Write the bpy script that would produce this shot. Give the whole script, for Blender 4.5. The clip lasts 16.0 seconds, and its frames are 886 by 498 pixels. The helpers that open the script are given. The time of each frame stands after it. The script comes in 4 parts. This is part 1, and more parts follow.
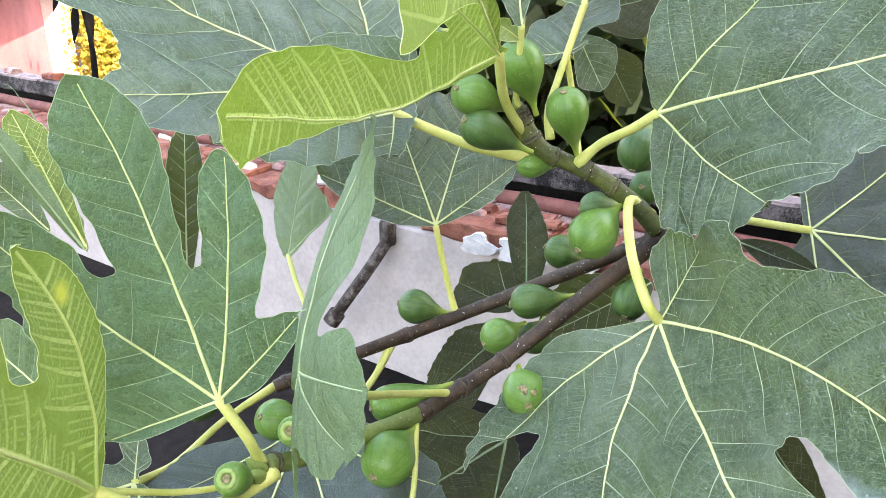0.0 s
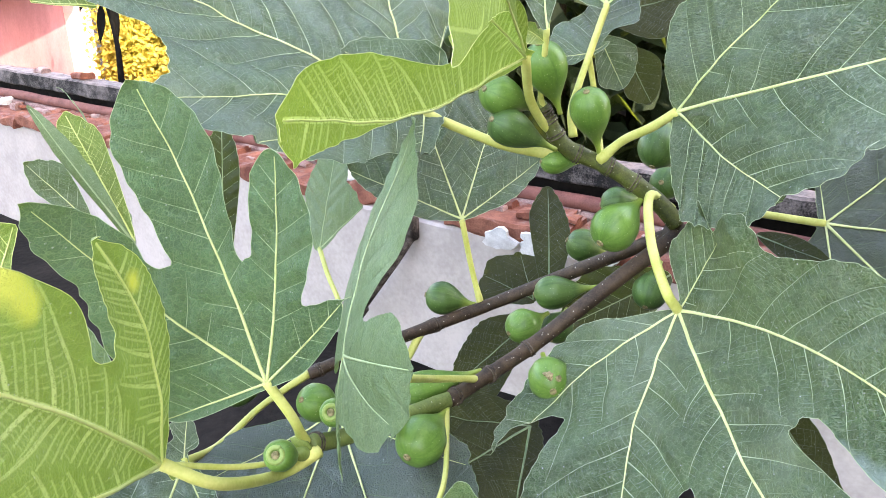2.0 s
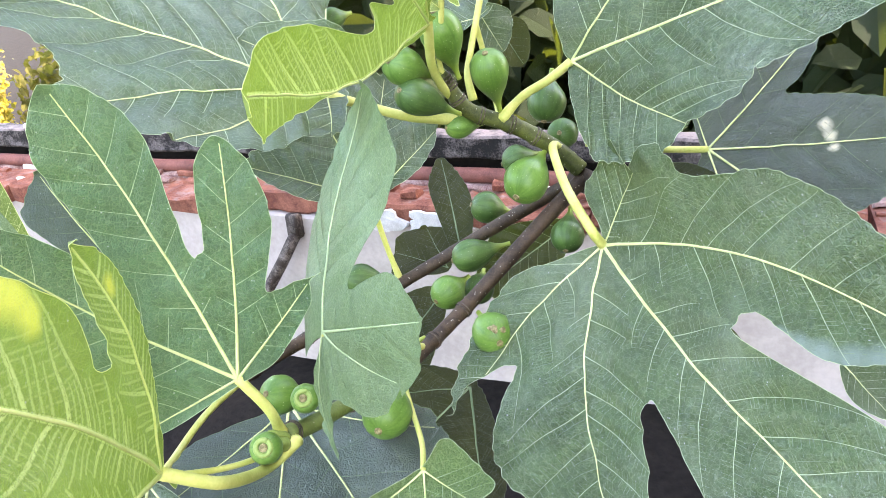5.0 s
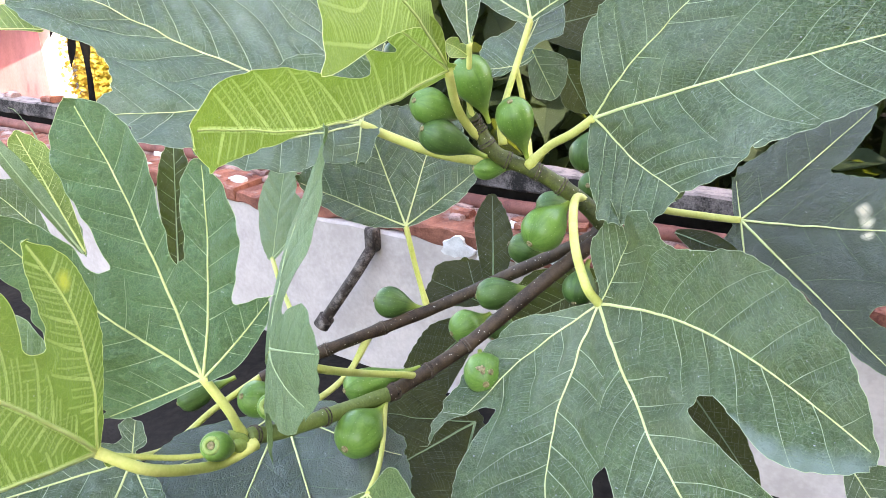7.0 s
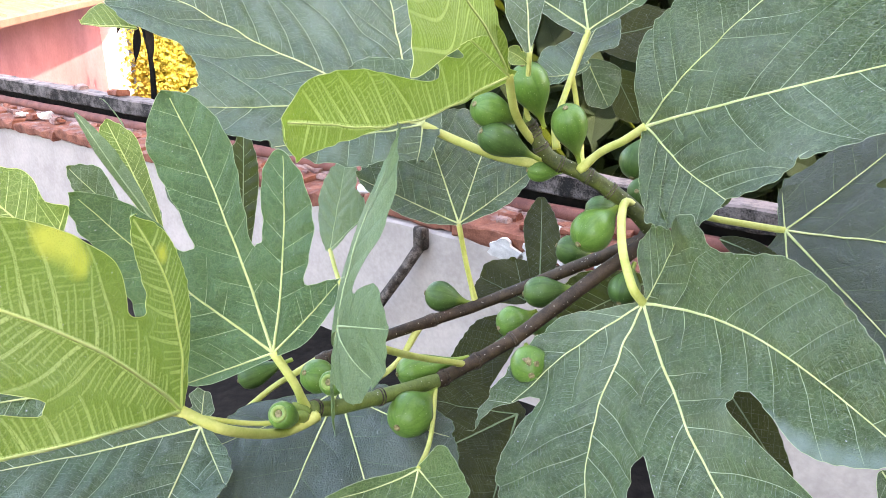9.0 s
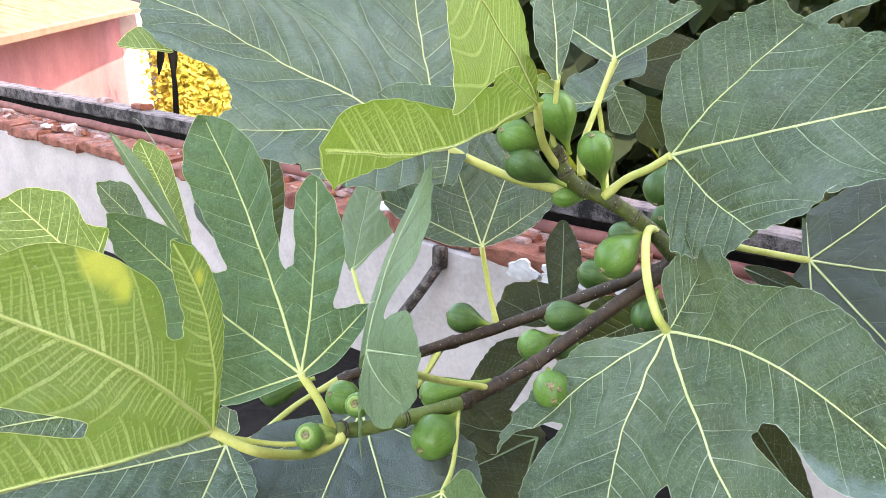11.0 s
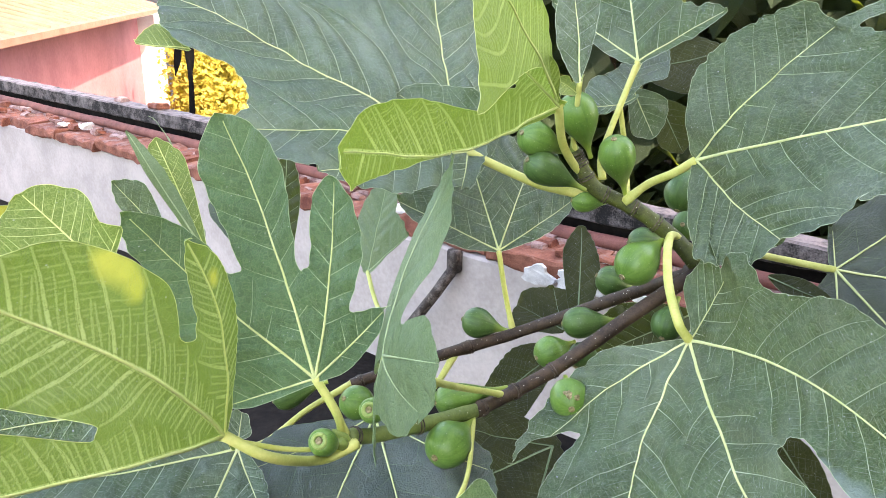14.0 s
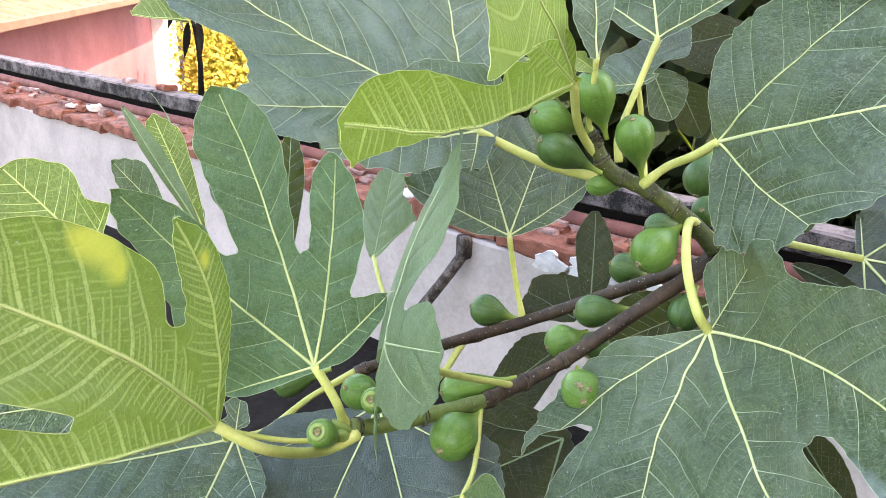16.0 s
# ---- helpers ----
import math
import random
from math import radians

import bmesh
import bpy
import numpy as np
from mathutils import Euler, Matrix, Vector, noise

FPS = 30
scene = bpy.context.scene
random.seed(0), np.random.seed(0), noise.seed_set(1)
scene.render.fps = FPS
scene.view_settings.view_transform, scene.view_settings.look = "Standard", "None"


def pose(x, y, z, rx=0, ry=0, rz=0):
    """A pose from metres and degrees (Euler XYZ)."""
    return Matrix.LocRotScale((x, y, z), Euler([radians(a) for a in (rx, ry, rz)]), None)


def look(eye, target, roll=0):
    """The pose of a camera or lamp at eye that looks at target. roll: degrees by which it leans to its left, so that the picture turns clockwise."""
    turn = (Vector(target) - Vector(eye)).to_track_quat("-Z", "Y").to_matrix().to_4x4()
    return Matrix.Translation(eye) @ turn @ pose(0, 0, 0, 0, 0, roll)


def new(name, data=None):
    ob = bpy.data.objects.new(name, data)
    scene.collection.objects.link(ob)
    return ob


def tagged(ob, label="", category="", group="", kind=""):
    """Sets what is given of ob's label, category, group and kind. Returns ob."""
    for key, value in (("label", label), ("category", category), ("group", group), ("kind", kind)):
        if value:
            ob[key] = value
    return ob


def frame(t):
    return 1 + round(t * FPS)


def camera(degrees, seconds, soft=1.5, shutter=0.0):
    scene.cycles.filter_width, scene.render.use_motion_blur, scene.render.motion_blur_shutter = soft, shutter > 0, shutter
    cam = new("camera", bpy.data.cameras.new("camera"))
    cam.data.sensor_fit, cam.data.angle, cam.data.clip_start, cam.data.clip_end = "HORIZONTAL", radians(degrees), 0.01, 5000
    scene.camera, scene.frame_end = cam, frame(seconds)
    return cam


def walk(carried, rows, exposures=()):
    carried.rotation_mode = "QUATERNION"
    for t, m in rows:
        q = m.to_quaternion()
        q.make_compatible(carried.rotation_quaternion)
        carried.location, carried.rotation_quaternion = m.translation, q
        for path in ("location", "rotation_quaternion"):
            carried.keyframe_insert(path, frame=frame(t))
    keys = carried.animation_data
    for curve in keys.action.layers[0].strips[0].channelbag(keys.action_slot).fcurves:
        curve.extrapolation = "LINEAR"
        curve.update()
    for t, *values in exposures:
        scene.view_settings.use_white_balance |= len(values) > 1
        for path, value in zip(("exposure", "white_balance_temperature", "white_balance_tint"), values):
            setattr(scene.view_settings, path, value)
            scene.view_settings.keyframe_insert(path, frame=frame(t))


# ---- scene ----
from mathutils import geometry, kdtree

cam = camera(60.0, 16.0, soft=0.9)
METRES, EYE, TILT, LEAN, TURN = 0.45, 0.705, -22.0, 0.0, 0.0
ROWS = [
    (0.0, 0.0, 0.0, 0.0, 0.0, 0.0, -0.0),
    (0.5, -0.025, -0.0343, -0.0082, 0.26, 0.06, 0.15),
    (1.0, -0.0212, -0.0533, -0.0254, 0.65, 0.1, 0.04),
    (1.5, -0.0235, -0.0763, -0.0104, 1.06, -0.03, -0.04),
    (2.0, -0.022, -0.0658, -0.004, 1.19, -0.34, 0.1),
    (2.5, -0.0301, -0.0644, -0.0045, 0.77, -0.79, 0.72),
    (3.0, -0.0519, -0.0458, -0.0089, -1.12, -1.49, 2.53),
    (3.5, -0.1806, -0.0574, 0.029, -4.9, -1.06, 5.45),
    (4.0, -0.2201, -0.0509, -0.0193, -8.06, -1.66, 7.89),
    (4.5, -0.2106, -0.0645, -0.0381, -10.83, -1.89, 9.79),
    (7.0, 0.0691, -0.1417, -0.0304, 0.06, 0.87, 1.52),
    (7.5, 0.0614, -0.1829, -0.0452, 1.8, 0.69, 0.26),
    (8.0, 0.0405, -0.2084, -0.0549, 2.57, 0.74, -0.42),
    (8.5, 0.0329, -0.2304, -0.0646, 2.82, 0.99, -0.82),
    (9.0, 0.0427, -0.2231, -0.0521, 2.94, 1.31, -1.01),
    (11.5, 0.0109, -0.2409, -0.0357, 4.04, 2.44, -2.38),
    (12.0, 0.006, -0.2282, -0.0425, 4.14, 2.42, -2.63),
    (12.5, 0.0036, -0.2307, -0.0399, 4.23, 2.45, -2.79),
    (13.0, 0.0059, -0.2308, -0.0448, 4.37, 2.54, -2.87),
    (13.5, 0.0136, -0.2425, -0.0414, 4.55, 2.63, -2.92),
    (14.0, 0.0069, -0.2148, -0.0345, 4.73, 2.6, -2.95),
    (14.5, 0.0022, -0.1867, -0.0257, 4.91, 2.48, -3.11),
    (15.0, 0.0092, -0.1578, -0.0245, 5.11, 2.18, -3.23),
    (15.5, 0.0009, -0.1552, -0.0213, 5.33, 1.83, -3.39),
    (16.0, 0.0069, -0.1513, -0.0377, 5.5, 1.6, -3.58),
]
walk(cam, [(t, pose(0, 0, EYE, TILT, LEAN, TURN) @ pose(METRES * x, METRES * y, METRES * z, 90 + pitch, roll, yaw)) for t, x, y, z, yaw, pitch, roll in ROWS], [(0, 3.56, 7800, 18), (3.2, 3.56, 7800, 18), (4.0, 3.6, 7800, 18), (4.6, 3.8, 7700, 18), (7.0, 3.6, 7700, 18), (9.0, 3.5, 7800, 18), (16, 3.38, 7800, 18)])

# ---------- world, sun, exposure ----------
world = bpy.data.worlds.new("sky_world")
scene.world = world
world.use_nodes = True
wn, wl = world.node_tree.nodes, world.node_tree.links
sky = wn.new("ShaderNodeTexSky")
sky.sky_type, sky.sun_disc = "NISHITA", False
SUN_ELEVATION, SUN_AZIMUTH = radians(42), radians(125)
sky.sun_elevation, sky.sun_rotation = SUN_ELEVATION, SUN_AZIMUTH
sky.air_density, sky.dust_density, sky.ozone_density = 1.0, 2.5, 1.0
wl.new(sky.outputs[0], wn["Background"].inputs[0])
wn["Background"].inputs[1].default_value = 0.15
sun_data = bpy.data.lights.new("sun", "SUN")
sun_data.energy, sun_data.angle, sun_data.color = 2.1, radians(0.5), (1.0, 0.93, 0.82)
sun = new("sun", sun_data)
sun_way = Vector((math.sin(SUN_AZIMUTH) * math.cos(SUN_ELEVATION), math.cos(SUN_AZIMUTH) * math.cos(SUN_ELEVATION), math.sin(SUN_ELEVATION)))
sun.matrix_world = look(sun_way * 20, (0, 0, 0))


# ---------- materials ----------
def material(name):
    m = bpy.data.materials.new(name)
    m.use_nodes = True
    nodes, links = m.node_tree.nodes, m.node_tree.links
    return m, nodes, links, nodes["Principled BSDF"]


def node(nodes, kind, **values):
    n = nodes.new("ShaderNode" + kind)
    for key, value in values.items():
        n.inputs[key].default_value = value
    return n


def mix_colour(nodes, links, factor, a, b):
    """A colour mix; factor, a and b are sockets or values."""
    n = nodes.new("ShaderNodeMix")
    n.data_type = "RGBA"
    for slot, value in ((0, factor), (6, a), (7, b)):
        if isinstance(value, bpy.types.NodeSocket):
            links.new(value, n.inputs[slot])
        else:
            n.inputs[slot].default_value = value if slot == 0 else (*value, 1)
    return n.outputs[2]


def ramp(nodes, links, value, low, high):
    n = nodes.new("ShaderNodeMapRange")
    n.inputs[1].default_value, n.inputs[2].default_value = low, high
    links.new(value, n.inputs[0])
    return n.outputs[0]


def leaf_material(name, deep, light, vein, glow, passing, rough, spots=(), bloom=0.0, painted=None, patch=(0.85, 0.80, 0.14)):
    """A leaf: two greens, a fine net of veins with relief, a pale film for bloom and sheen, pale specks for dust and
    glints, and light that passes through the blade.
    """
    m, nodes, links, shader = material(name)
    uv = nodes.new("ShaderNodeUVMap").outputs[0]
    info = nodes.new("ShaderNodeObjectInfo")
    shift = nodes.new("ShaderNodeVectorMath")
    links.new(uv, shift.inputs[0])
    scaled = nodes.new("ShaderNodeMath")
    scaled.operation = "MULTIPLY"
    scaled.inputs[1].default_value = 3.0
    links.new(info.outputs["Random"], scaled.inputs[0])
    links.new(scaled.outputs[0], shift.inputs[1])
    place = shift.outputs[0]
    broad = node(nodes, "TexNoise", Scale=22.0, Detail=3.0)
    fine = node(nodes, "TexNoise", Scale=420.0, Detail=3.0)
    bend = node(nodes, "TexNoise", Scale=90.0, Detail=2.0)
    for n in (broad, fine, bend):
        links.new(place, n.inputs["Vector"])
    warp = nodes.new("ShaderNodeMix")
    warp.data_type = "VECTOR"
    warp.inputs[0].default_value = 0.006
    links.new(place, warp.inputs[4])
    links.new(bend.outputs["Color"], warp.inputs[5])
    nets, pillows = [], []
    for scale, reach in ((300.0, 0.06), (700.0, 0.08)):
        cells = node(nodes, "TexVoronoi", Scale=scale)
        cells.feature = "DISTANCE_TO_EDGE"
        links.new(warp.outputs[1], cells.inputs["Vector"])
        nets.append(ramp(nodes, links, cells.outputs["Distance"], reach, 0.0))
        pillows.append(ramp(nodes, links, cells.outputs["Distance"], 0.0, 0.28))
    green = mix_colour(nodes, links, ramp(nodes, links, broad.outputs[0], 0.3, 0.7), deep, light)
    pale = nodes.new("ShaderNodeMath")
    pale.operation = "MULTIPLY"
    pale.inputs[1].default_value = glow
    links.new(nets[0], pale.inputs[0])
    green = mix_colour(nodes, links, pale.outputs[0], green, vein)
    pale_small = nodes.new("ShaderNodeMath")
    pale_small.operation = "MULTIPLY"
    pale_small.inputs[1].default_value = glow * 0.7
    links.new(nets[1], pale_small.inputs[0])
    green = mix_colour(nodes, links, pale_small.outputs[0], green, vein)
    # the little fields between the veins differ in depth of colour
    fields = node(nodes, "TexVoronoi", Scale=300.0)
    links.new(warp.outputs[1], fields.inputs["Vector"])
    darker = nodes.new("ShaderNodeMath")
    darker.operation = "MULTIPLY"
    darker.inputs[1].default_value = 0.35 if rough < 0.42 else 0.2
    tone = nodes.new("ShaderNodeSeparateColor")
    links.new(fields.outputs["Color"], tone.inputs[0])
    links.new(tone.outputs[0], darker.inputs[0])
    green = mix_colour(nodes, links, darker.outputs[0], green, tuple(c * 0.45 for c in deep))
    # patchy pale film: waxy bloom, and sky sheen painted in with it
    film = node(nodes, "TexNoise", Scale=13.0, Detail=5.0, Roughness=0.6)
    links.new(place, film.inputs["Vector"])
    thin = nodes.new("ShaderNodeMath")
    thin.operation = "MULTIPLY"
    thin.inputs[1].default_value = bloom
    links.new(ramp(nodes, links, film.outputs[0], 0.47, 0.72), thin.inputs[0])
    green = mix_colour(nodes, links, thin.outputs[0], green, (0.36, 0.43, 0.32))
    # small pale specks: dust, and glints painted as the same dots
    specks = node(nodes, "TexVoronoi", Scale=330.0)
    links.new(place, specks.inputs["Vector"])
    dust = nodes.new("ShaderNodeMath")
    dust.operation = "MULTIPLY"
    links.new(ramp(nodes, links, specks.outputs["Distance"], 0.20, 0.10), dust.inputs[0])
    links.new(ramp(nodes, links, fine.outputs[0], 0.55, 0.66), dust.inputs[1])
    green = mix_colour(nodes, links, dust.outputs[0], green, (0.50, 0.52, 0.44))
    # veins painted paler in the blade, as they look with light behind
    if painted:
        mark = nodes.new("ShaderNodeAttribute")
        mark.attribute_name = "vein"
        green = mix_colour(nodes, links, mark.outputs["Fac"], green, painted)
    ragged = nodes.new("ShaderNodeMix")
    ragged.data_type = "VECTOR"
    ragged.inputs[0].default_value = 0.005
    links.new(uv, ragged.inputs[4])
    links.new(bend.outputs["Color"], ragged.inputs[5])
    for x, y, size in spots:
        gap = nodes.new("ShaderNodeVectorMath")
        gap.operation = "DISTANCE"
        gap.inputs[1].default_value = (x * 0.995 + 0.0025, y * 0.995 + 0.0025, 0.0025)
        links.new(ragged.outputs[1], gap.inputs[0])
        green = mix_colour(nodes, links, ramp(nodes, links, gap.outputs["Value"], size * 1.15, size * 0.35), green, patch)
    links.new(green, shader.inputs["Base Color"])
    shader.inputs["Roughness"].default_value = rough
    shader.inputs["Specular IOR Level"].default_value = 1.0 if rough < 0.35 else (0.6 if rough < 0.48 else 0.2)
    shader.inputs["Coat Weight"].default_value = 0.15 if rough < 0.35 else (0.1 if rough < 0.48 else 0.0)
    shader.inputs["Coat Roughness"].default_value = 0.33
    small = nodes.new("ShaderNodeMath")
    small.operation = "MULTIPLY_ADD"
    links.new(pillows[1], small.inputs[0])
    small.inputs[1].default_value = 0.45
    grit = nodes.new("ShaderNodeMath")
    grit.operation = "MULTIPLY"
    grit.inputs[1].default_value = 0.4
    links.new(fine.outputs[0], grit.inputs[0])
    links.new(grit.outputs[0], small.inputs[2])
    height = nodes.new("ShaderNodeMath")
    height.operation = "MULTIPLY_ADD"
    links.new(pillows[0], height.inputs[0])
    height.inputs[1].default_value = 0.42
    links.new(small.outputs[0], height.inputs[2])
    bump = node(nodes, "Bump", Strength=1.0, Distance=0.0011 if rough < 0.42 else 0.0005)
    links.new(height.outputs[0], bump.inputs["Height"])
    links.new(bump.outputs[0], shader.inputs["Normal"])
    links.new(bump.outputs[0], shader.inputs["Coat Normal"])
    back = nodes.new("ShaderNodeBsdfTranslucent")
    back_colour = mix_colour(nodes, links, 0.55, green, (0.32, 0.42, 0.03))
    links.new(back_colour, back.inputs["Color"])
    blend = node(nodes, "MixShader", Fac=passing)
    links.new(shader.outputs[0], blend.inputs[1])
    links.new(back.outputs[0], blend.inputs[2])
    links.new(blend.outputs[0], nodes["Material Output"].inputs[0])
    return m


def plain_material(name, dark, light, scale, rough, relief=0.3, depth=0.002, metal=0.0, detail=6.0, specks=None, low=0.35, high=0.65, gloss=0.35):
    """Two colours mixed by noise at two sizes, with relief; specks: colour, size, share."""
    m, nodes, links, shader = material(name)
    place = nodes.new("ShaderNodeTexCoord").outputs["Object"]
    broad = node(nodes, "TexNoise", Scale=scale, Detail=detail, Roughness=0.65)
    fine = node(nodes, "TexNoise", Scale=scale * 14, Detail=3.0)
    for n in (broad, fine):
        links.new(place, n.inputs["Vector"])
    half = nodes.new("ShaderNodeMath")
    half.operation = "MULTIPLY_ADD"
    links.new(fine.outputs[0], half.inputs[0])
    half.inputs[1].default_value, half.inputs[2].default_value = 0.4, -0.2
    both = nodes.new("ShaderNodeMath")
    links.new(half.outputs[0], both.inputs[0])
    links.new(broad.outputs[0], both.inputs[1])
    colour = mix_colour(nodes, links, ramp(nodes, links, both.outputs[0], low, high), dark, light)
    if specks:
        shade, size, share = specks
        dots = node(nodes, "TexVoronoi", Scale=size)
        links.new(place, dots.inputs["Vector"])
        links_to = ramp(nodes, links, dots.outputs["Distance"], share, share * 0.6)
        colour = mix_colour(nodes, links, links_to, colour, shade)
    links.new(colour, shader.inputs["Base Color"])
    shader.inputs["Roughness"].default_value, shader.inputs["Metallic"].default_value = rough, metal
    shader.inputs["Specular IOR Level"].default_value = gloss
    bump = node(nodes, "Bump", Strength=relief, Distance=depth)
    links.new(both.outputs[0], bump.inputs["Height"])
    links.new(bump.outputs[0], shader.inputs["Normal"])
    return m


# lemon patches in the leaf's colour that imitate a blurred sun fleck
SUN_FLECKS = [(0.146, -0.049, 0.0105), (0.137, -0.047, 0.0105), (0.127, -0.044, 0.0095), (0.065, -0.076, 0.006)]
# pale spots along one margin: sky sheen painted into the colour
EDGE_SHEEN = [(0.160, 0.047, 0.007), (0.171, 0.050, 0.009), (0.183, 0.055, 0.010), (0.196, 0.064, 0.011), (0.208, 0.075, 0.012), (0.218, 0.087, 0.012)]
LEAF = {
    "mature": leaf_material("mature_leaf", (0.032, 0.077, 0.026), (0.070, 0.139, 0.054), (0.34, 0.44, 0.22), 0.36, 0.20, 0.25, bloom=0.30),
    "bleached": leaf_material("sheen_edged_leaf", (0.032, 0.077, 0.026), (0.070, 0.139, 0.054), (0.34, 0.44, 0.22), 0.36, 0.20, 0.25, bloom=0.30, spots=EDGE_SHEEN, patch=(0.20, 0.275, 0.225)),
    "waxy": leaf_material("waxy_leaf", (0.024, 0.061, 0.022), (0.052, 0.110, 0.041), (0.34, 0.44, 0.22), 0.36, 0.15, 0.24, bloom=0.22),
    "dusty": leaf_material("dusty_leaf", (0.038, 0.085, 0.036), (0.076, 0.146, 0.069), (0.34, 0.42, 0.26), 0.36, 0.20, 0.27, bloom=0.32),
    "green": leaf_material("green_leaf", (0.060, 0.143, 0.060), (0.113, 0.232, 0.113), (0.36, 0.50, 0.24), 0.36, 0.24, 0.36, bloom=0.10),
    # darker copy of the mature leaf: shade low in the tree put into colour
    "deep": leaf_material("deep_shaded_leaf", (0.020, 0.044, 0.028), (0.040, 0.073, 0.046), (0.20, 0.26, 0.16), 0.18, 0.15, 0.30, bloom=0.12),
    # darker still: the shade on this one leaf is in its base colour
    "torn": leaf_material("worn_shaded_leaf", (0.011, 0.025, 0.013), (0.022, 0.045, 0.022), (0.20, 0.26, 0.16), 0.30, 0.15, 0.30, bloom=0.12, spots=[(0.065, 0.072, 0.0065), (0.074, 0.067, 0.006), (0.085, 0.060, 0.0055)], patch=(0.78, 0.70, 0.50)),
    "bright": leaf_material("bright_leaf", (0.072, 0.148, 0.038), (0.108, 0.196, 0.056), (0.34, 0.44, 0.16), 0.60, 0.28, 0.40, bloom=0.10),
    "young": leaf_material("young_leaf", (0.125, 0.205, 0.030), (0.185, 0.285, 0.052), (0.55, 0.62, 0.18), 0.60, 0.30, 0.45),
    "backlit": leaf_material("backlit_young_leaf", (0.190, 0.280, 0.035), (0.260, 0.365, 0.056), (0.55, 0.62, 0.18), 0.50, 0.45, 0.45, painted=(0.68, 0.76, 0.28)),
    "spotted": leaf_material("young_leaf_with_sun_flecks", (0.185, 0.285, 0.048), (0.260, 0.375, 0.085), (0.55, 0.62, 0.18), 0.30, 0.34, 0.45, spots=SUN_FLECKS, painted=(0.66, 0.74, 0.30)),
    "pale": leaf_material("pale_leaf", (0.122, 0.210, 0.098), (0.167, 0.259, 0.132), (0.38, 0.48, 0.26), 0.50, 0.25, 0.45, bloom=0.2),
    "yellow": leaf_material("yellow_leaf", (0.55, 0.50, 0.03), (0.68, 0.62, 0.06), (0.75, 0.72, 0.3), 0.3, 0.35, 0.45),
    # undersides whose dark olive already includes the shade on them
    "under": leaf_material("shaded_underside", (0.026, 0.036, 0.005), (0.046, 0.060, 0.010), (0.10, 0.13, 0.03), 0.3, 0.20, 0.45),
    # inner leaves: low base colour stands in for the shade around them
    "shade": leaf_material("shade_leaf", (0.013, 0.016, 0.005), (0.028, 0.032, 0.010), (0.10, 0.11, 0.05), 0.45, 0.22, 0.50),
}
VEIN = plain_material("pale_vein", (0.54, 0.59, 0.23), (0.67, 0.71, 0.33), 60, 0.5, 0.1)
VEIN_DIM = plain_material("dim_vein", (0.16, 0.24, 0.11), (0.23, 0.31, 0.15), 60, 0.5, 0.1)
VEIN_SIDE = plain_material("side_vein", (0.37, 0.47, 0.24), (0.50, 0.59, 0.33), 60, 0.5, 0.1)
VEIN_DARK = plain_material("dark_vein", (0.10, 0.13, 0.06), (0.14, 0.17, 0.08), 60, 0.5, 0.1)
VEIN_YOUNG = plain_material("young_vein", (0.70, 0.76, 0.26), (0.80, 0.84, 0.36), 60, 0.5, 0.1)
STALK = plain_material("yellow_green_stalk", (0.50, 0.52, 0.11), (0.64, 0.63, 0.20), 40, 0.45, 0.15)
BARK = plain_material("brown_bark", (0.024, 0.014, 0.007), (0.080, 0.049, 0.027), 55, 0.6, 0.4, 0.001, specks=((0.60, 0.55, 0.47), 210, 0.12))
GREEN_BARK = plain_material("green_shoot_bark", (0.10, 0.135, 0.03), (0.18, 0.225, 0.055), 55, 0.55, 0.3, 0.001, specks=((0.60, 0.58, 0.44), 240, 0.13))
OLIVE_BARK = plain_material("olive_brown_bark", (0.036, 0.042, 0.009), (0.105, 0.122, 0.026), 60, 0.55, 0.4, 0.001, specks=((0.60, 0.57, 0.44), 240, 0.13))
FIG = plain_material("green_fig_skin", (0.095, 0.195, 0.030), (0.150, 0.275, 0.055), 45, 0.34, 0.12, 0.0006, specks=((0.40, 0.48, 0.24), 330, 0.13))
# darker copy of the skin: shade put into the colour of inner figs
FIG_SHADED = plain_material("shaded_green_fig_skin", (0.055, 0.118, 0.026), (0.092, 0.168, 0.042), 45, 0.40, 0.12, 0.0006, specks=((0.30, 0.38, 0.20), 330, 0.12))
FIG_EYE = plain_material("fig_eye", (0.13, 0.11, 0.04), (0.42, 0.34, 0.18), 420, 0.7, 0.5, 0.001)
BUD = plain_material("green_bud", (0.16, 0.22, 0.045), (0.26, 0.33, 0.08), 60, 0.45, 0.2)
YOUNG_RING = plain_material("young_fig_ring", (0.20, 0.30, 0.06), (0.30, 0.38, 0.11), 300, 0.4, 0.2, 0.0005)


def streak(mat, dark):
    """Darker streaks along a fig, drawn on its own map of turn and length, and a yellow-green neck."""
    nodes, links = mat.node_tree.nodes, mat.node_tree.links
    shader = nodes["Principled BSDF"]
    lines = node(nodes, "TexNoise", Scale=1.0, Detail=4.0, Roughness=0.6)
    links.new(nodes.new("ShaderNodeUVMap").outputs[0], lines.inputs["Vector"])
    share = nodes.new("ShaderNodeMath")
    share.operation = "MULTIPLY"
    share.inputs[1].default_value = 0.5
    links.new(ramp(nodes, links, lines.outputs[0], 0.45, 0.68), share.inputs[0])
    old = shader.inputs["Base Color"].links[0].from_socket
    skin = mix_colour(nodes, links, share.outputs[0], old, dark)
    along = nodes.new("ShaderNodeUVMap")
    along.uv_map = "along"
    split = nodes.new("ShaderNodeSeparateXYZ")
    links.new(along.outputs[0], split.inputs[0])
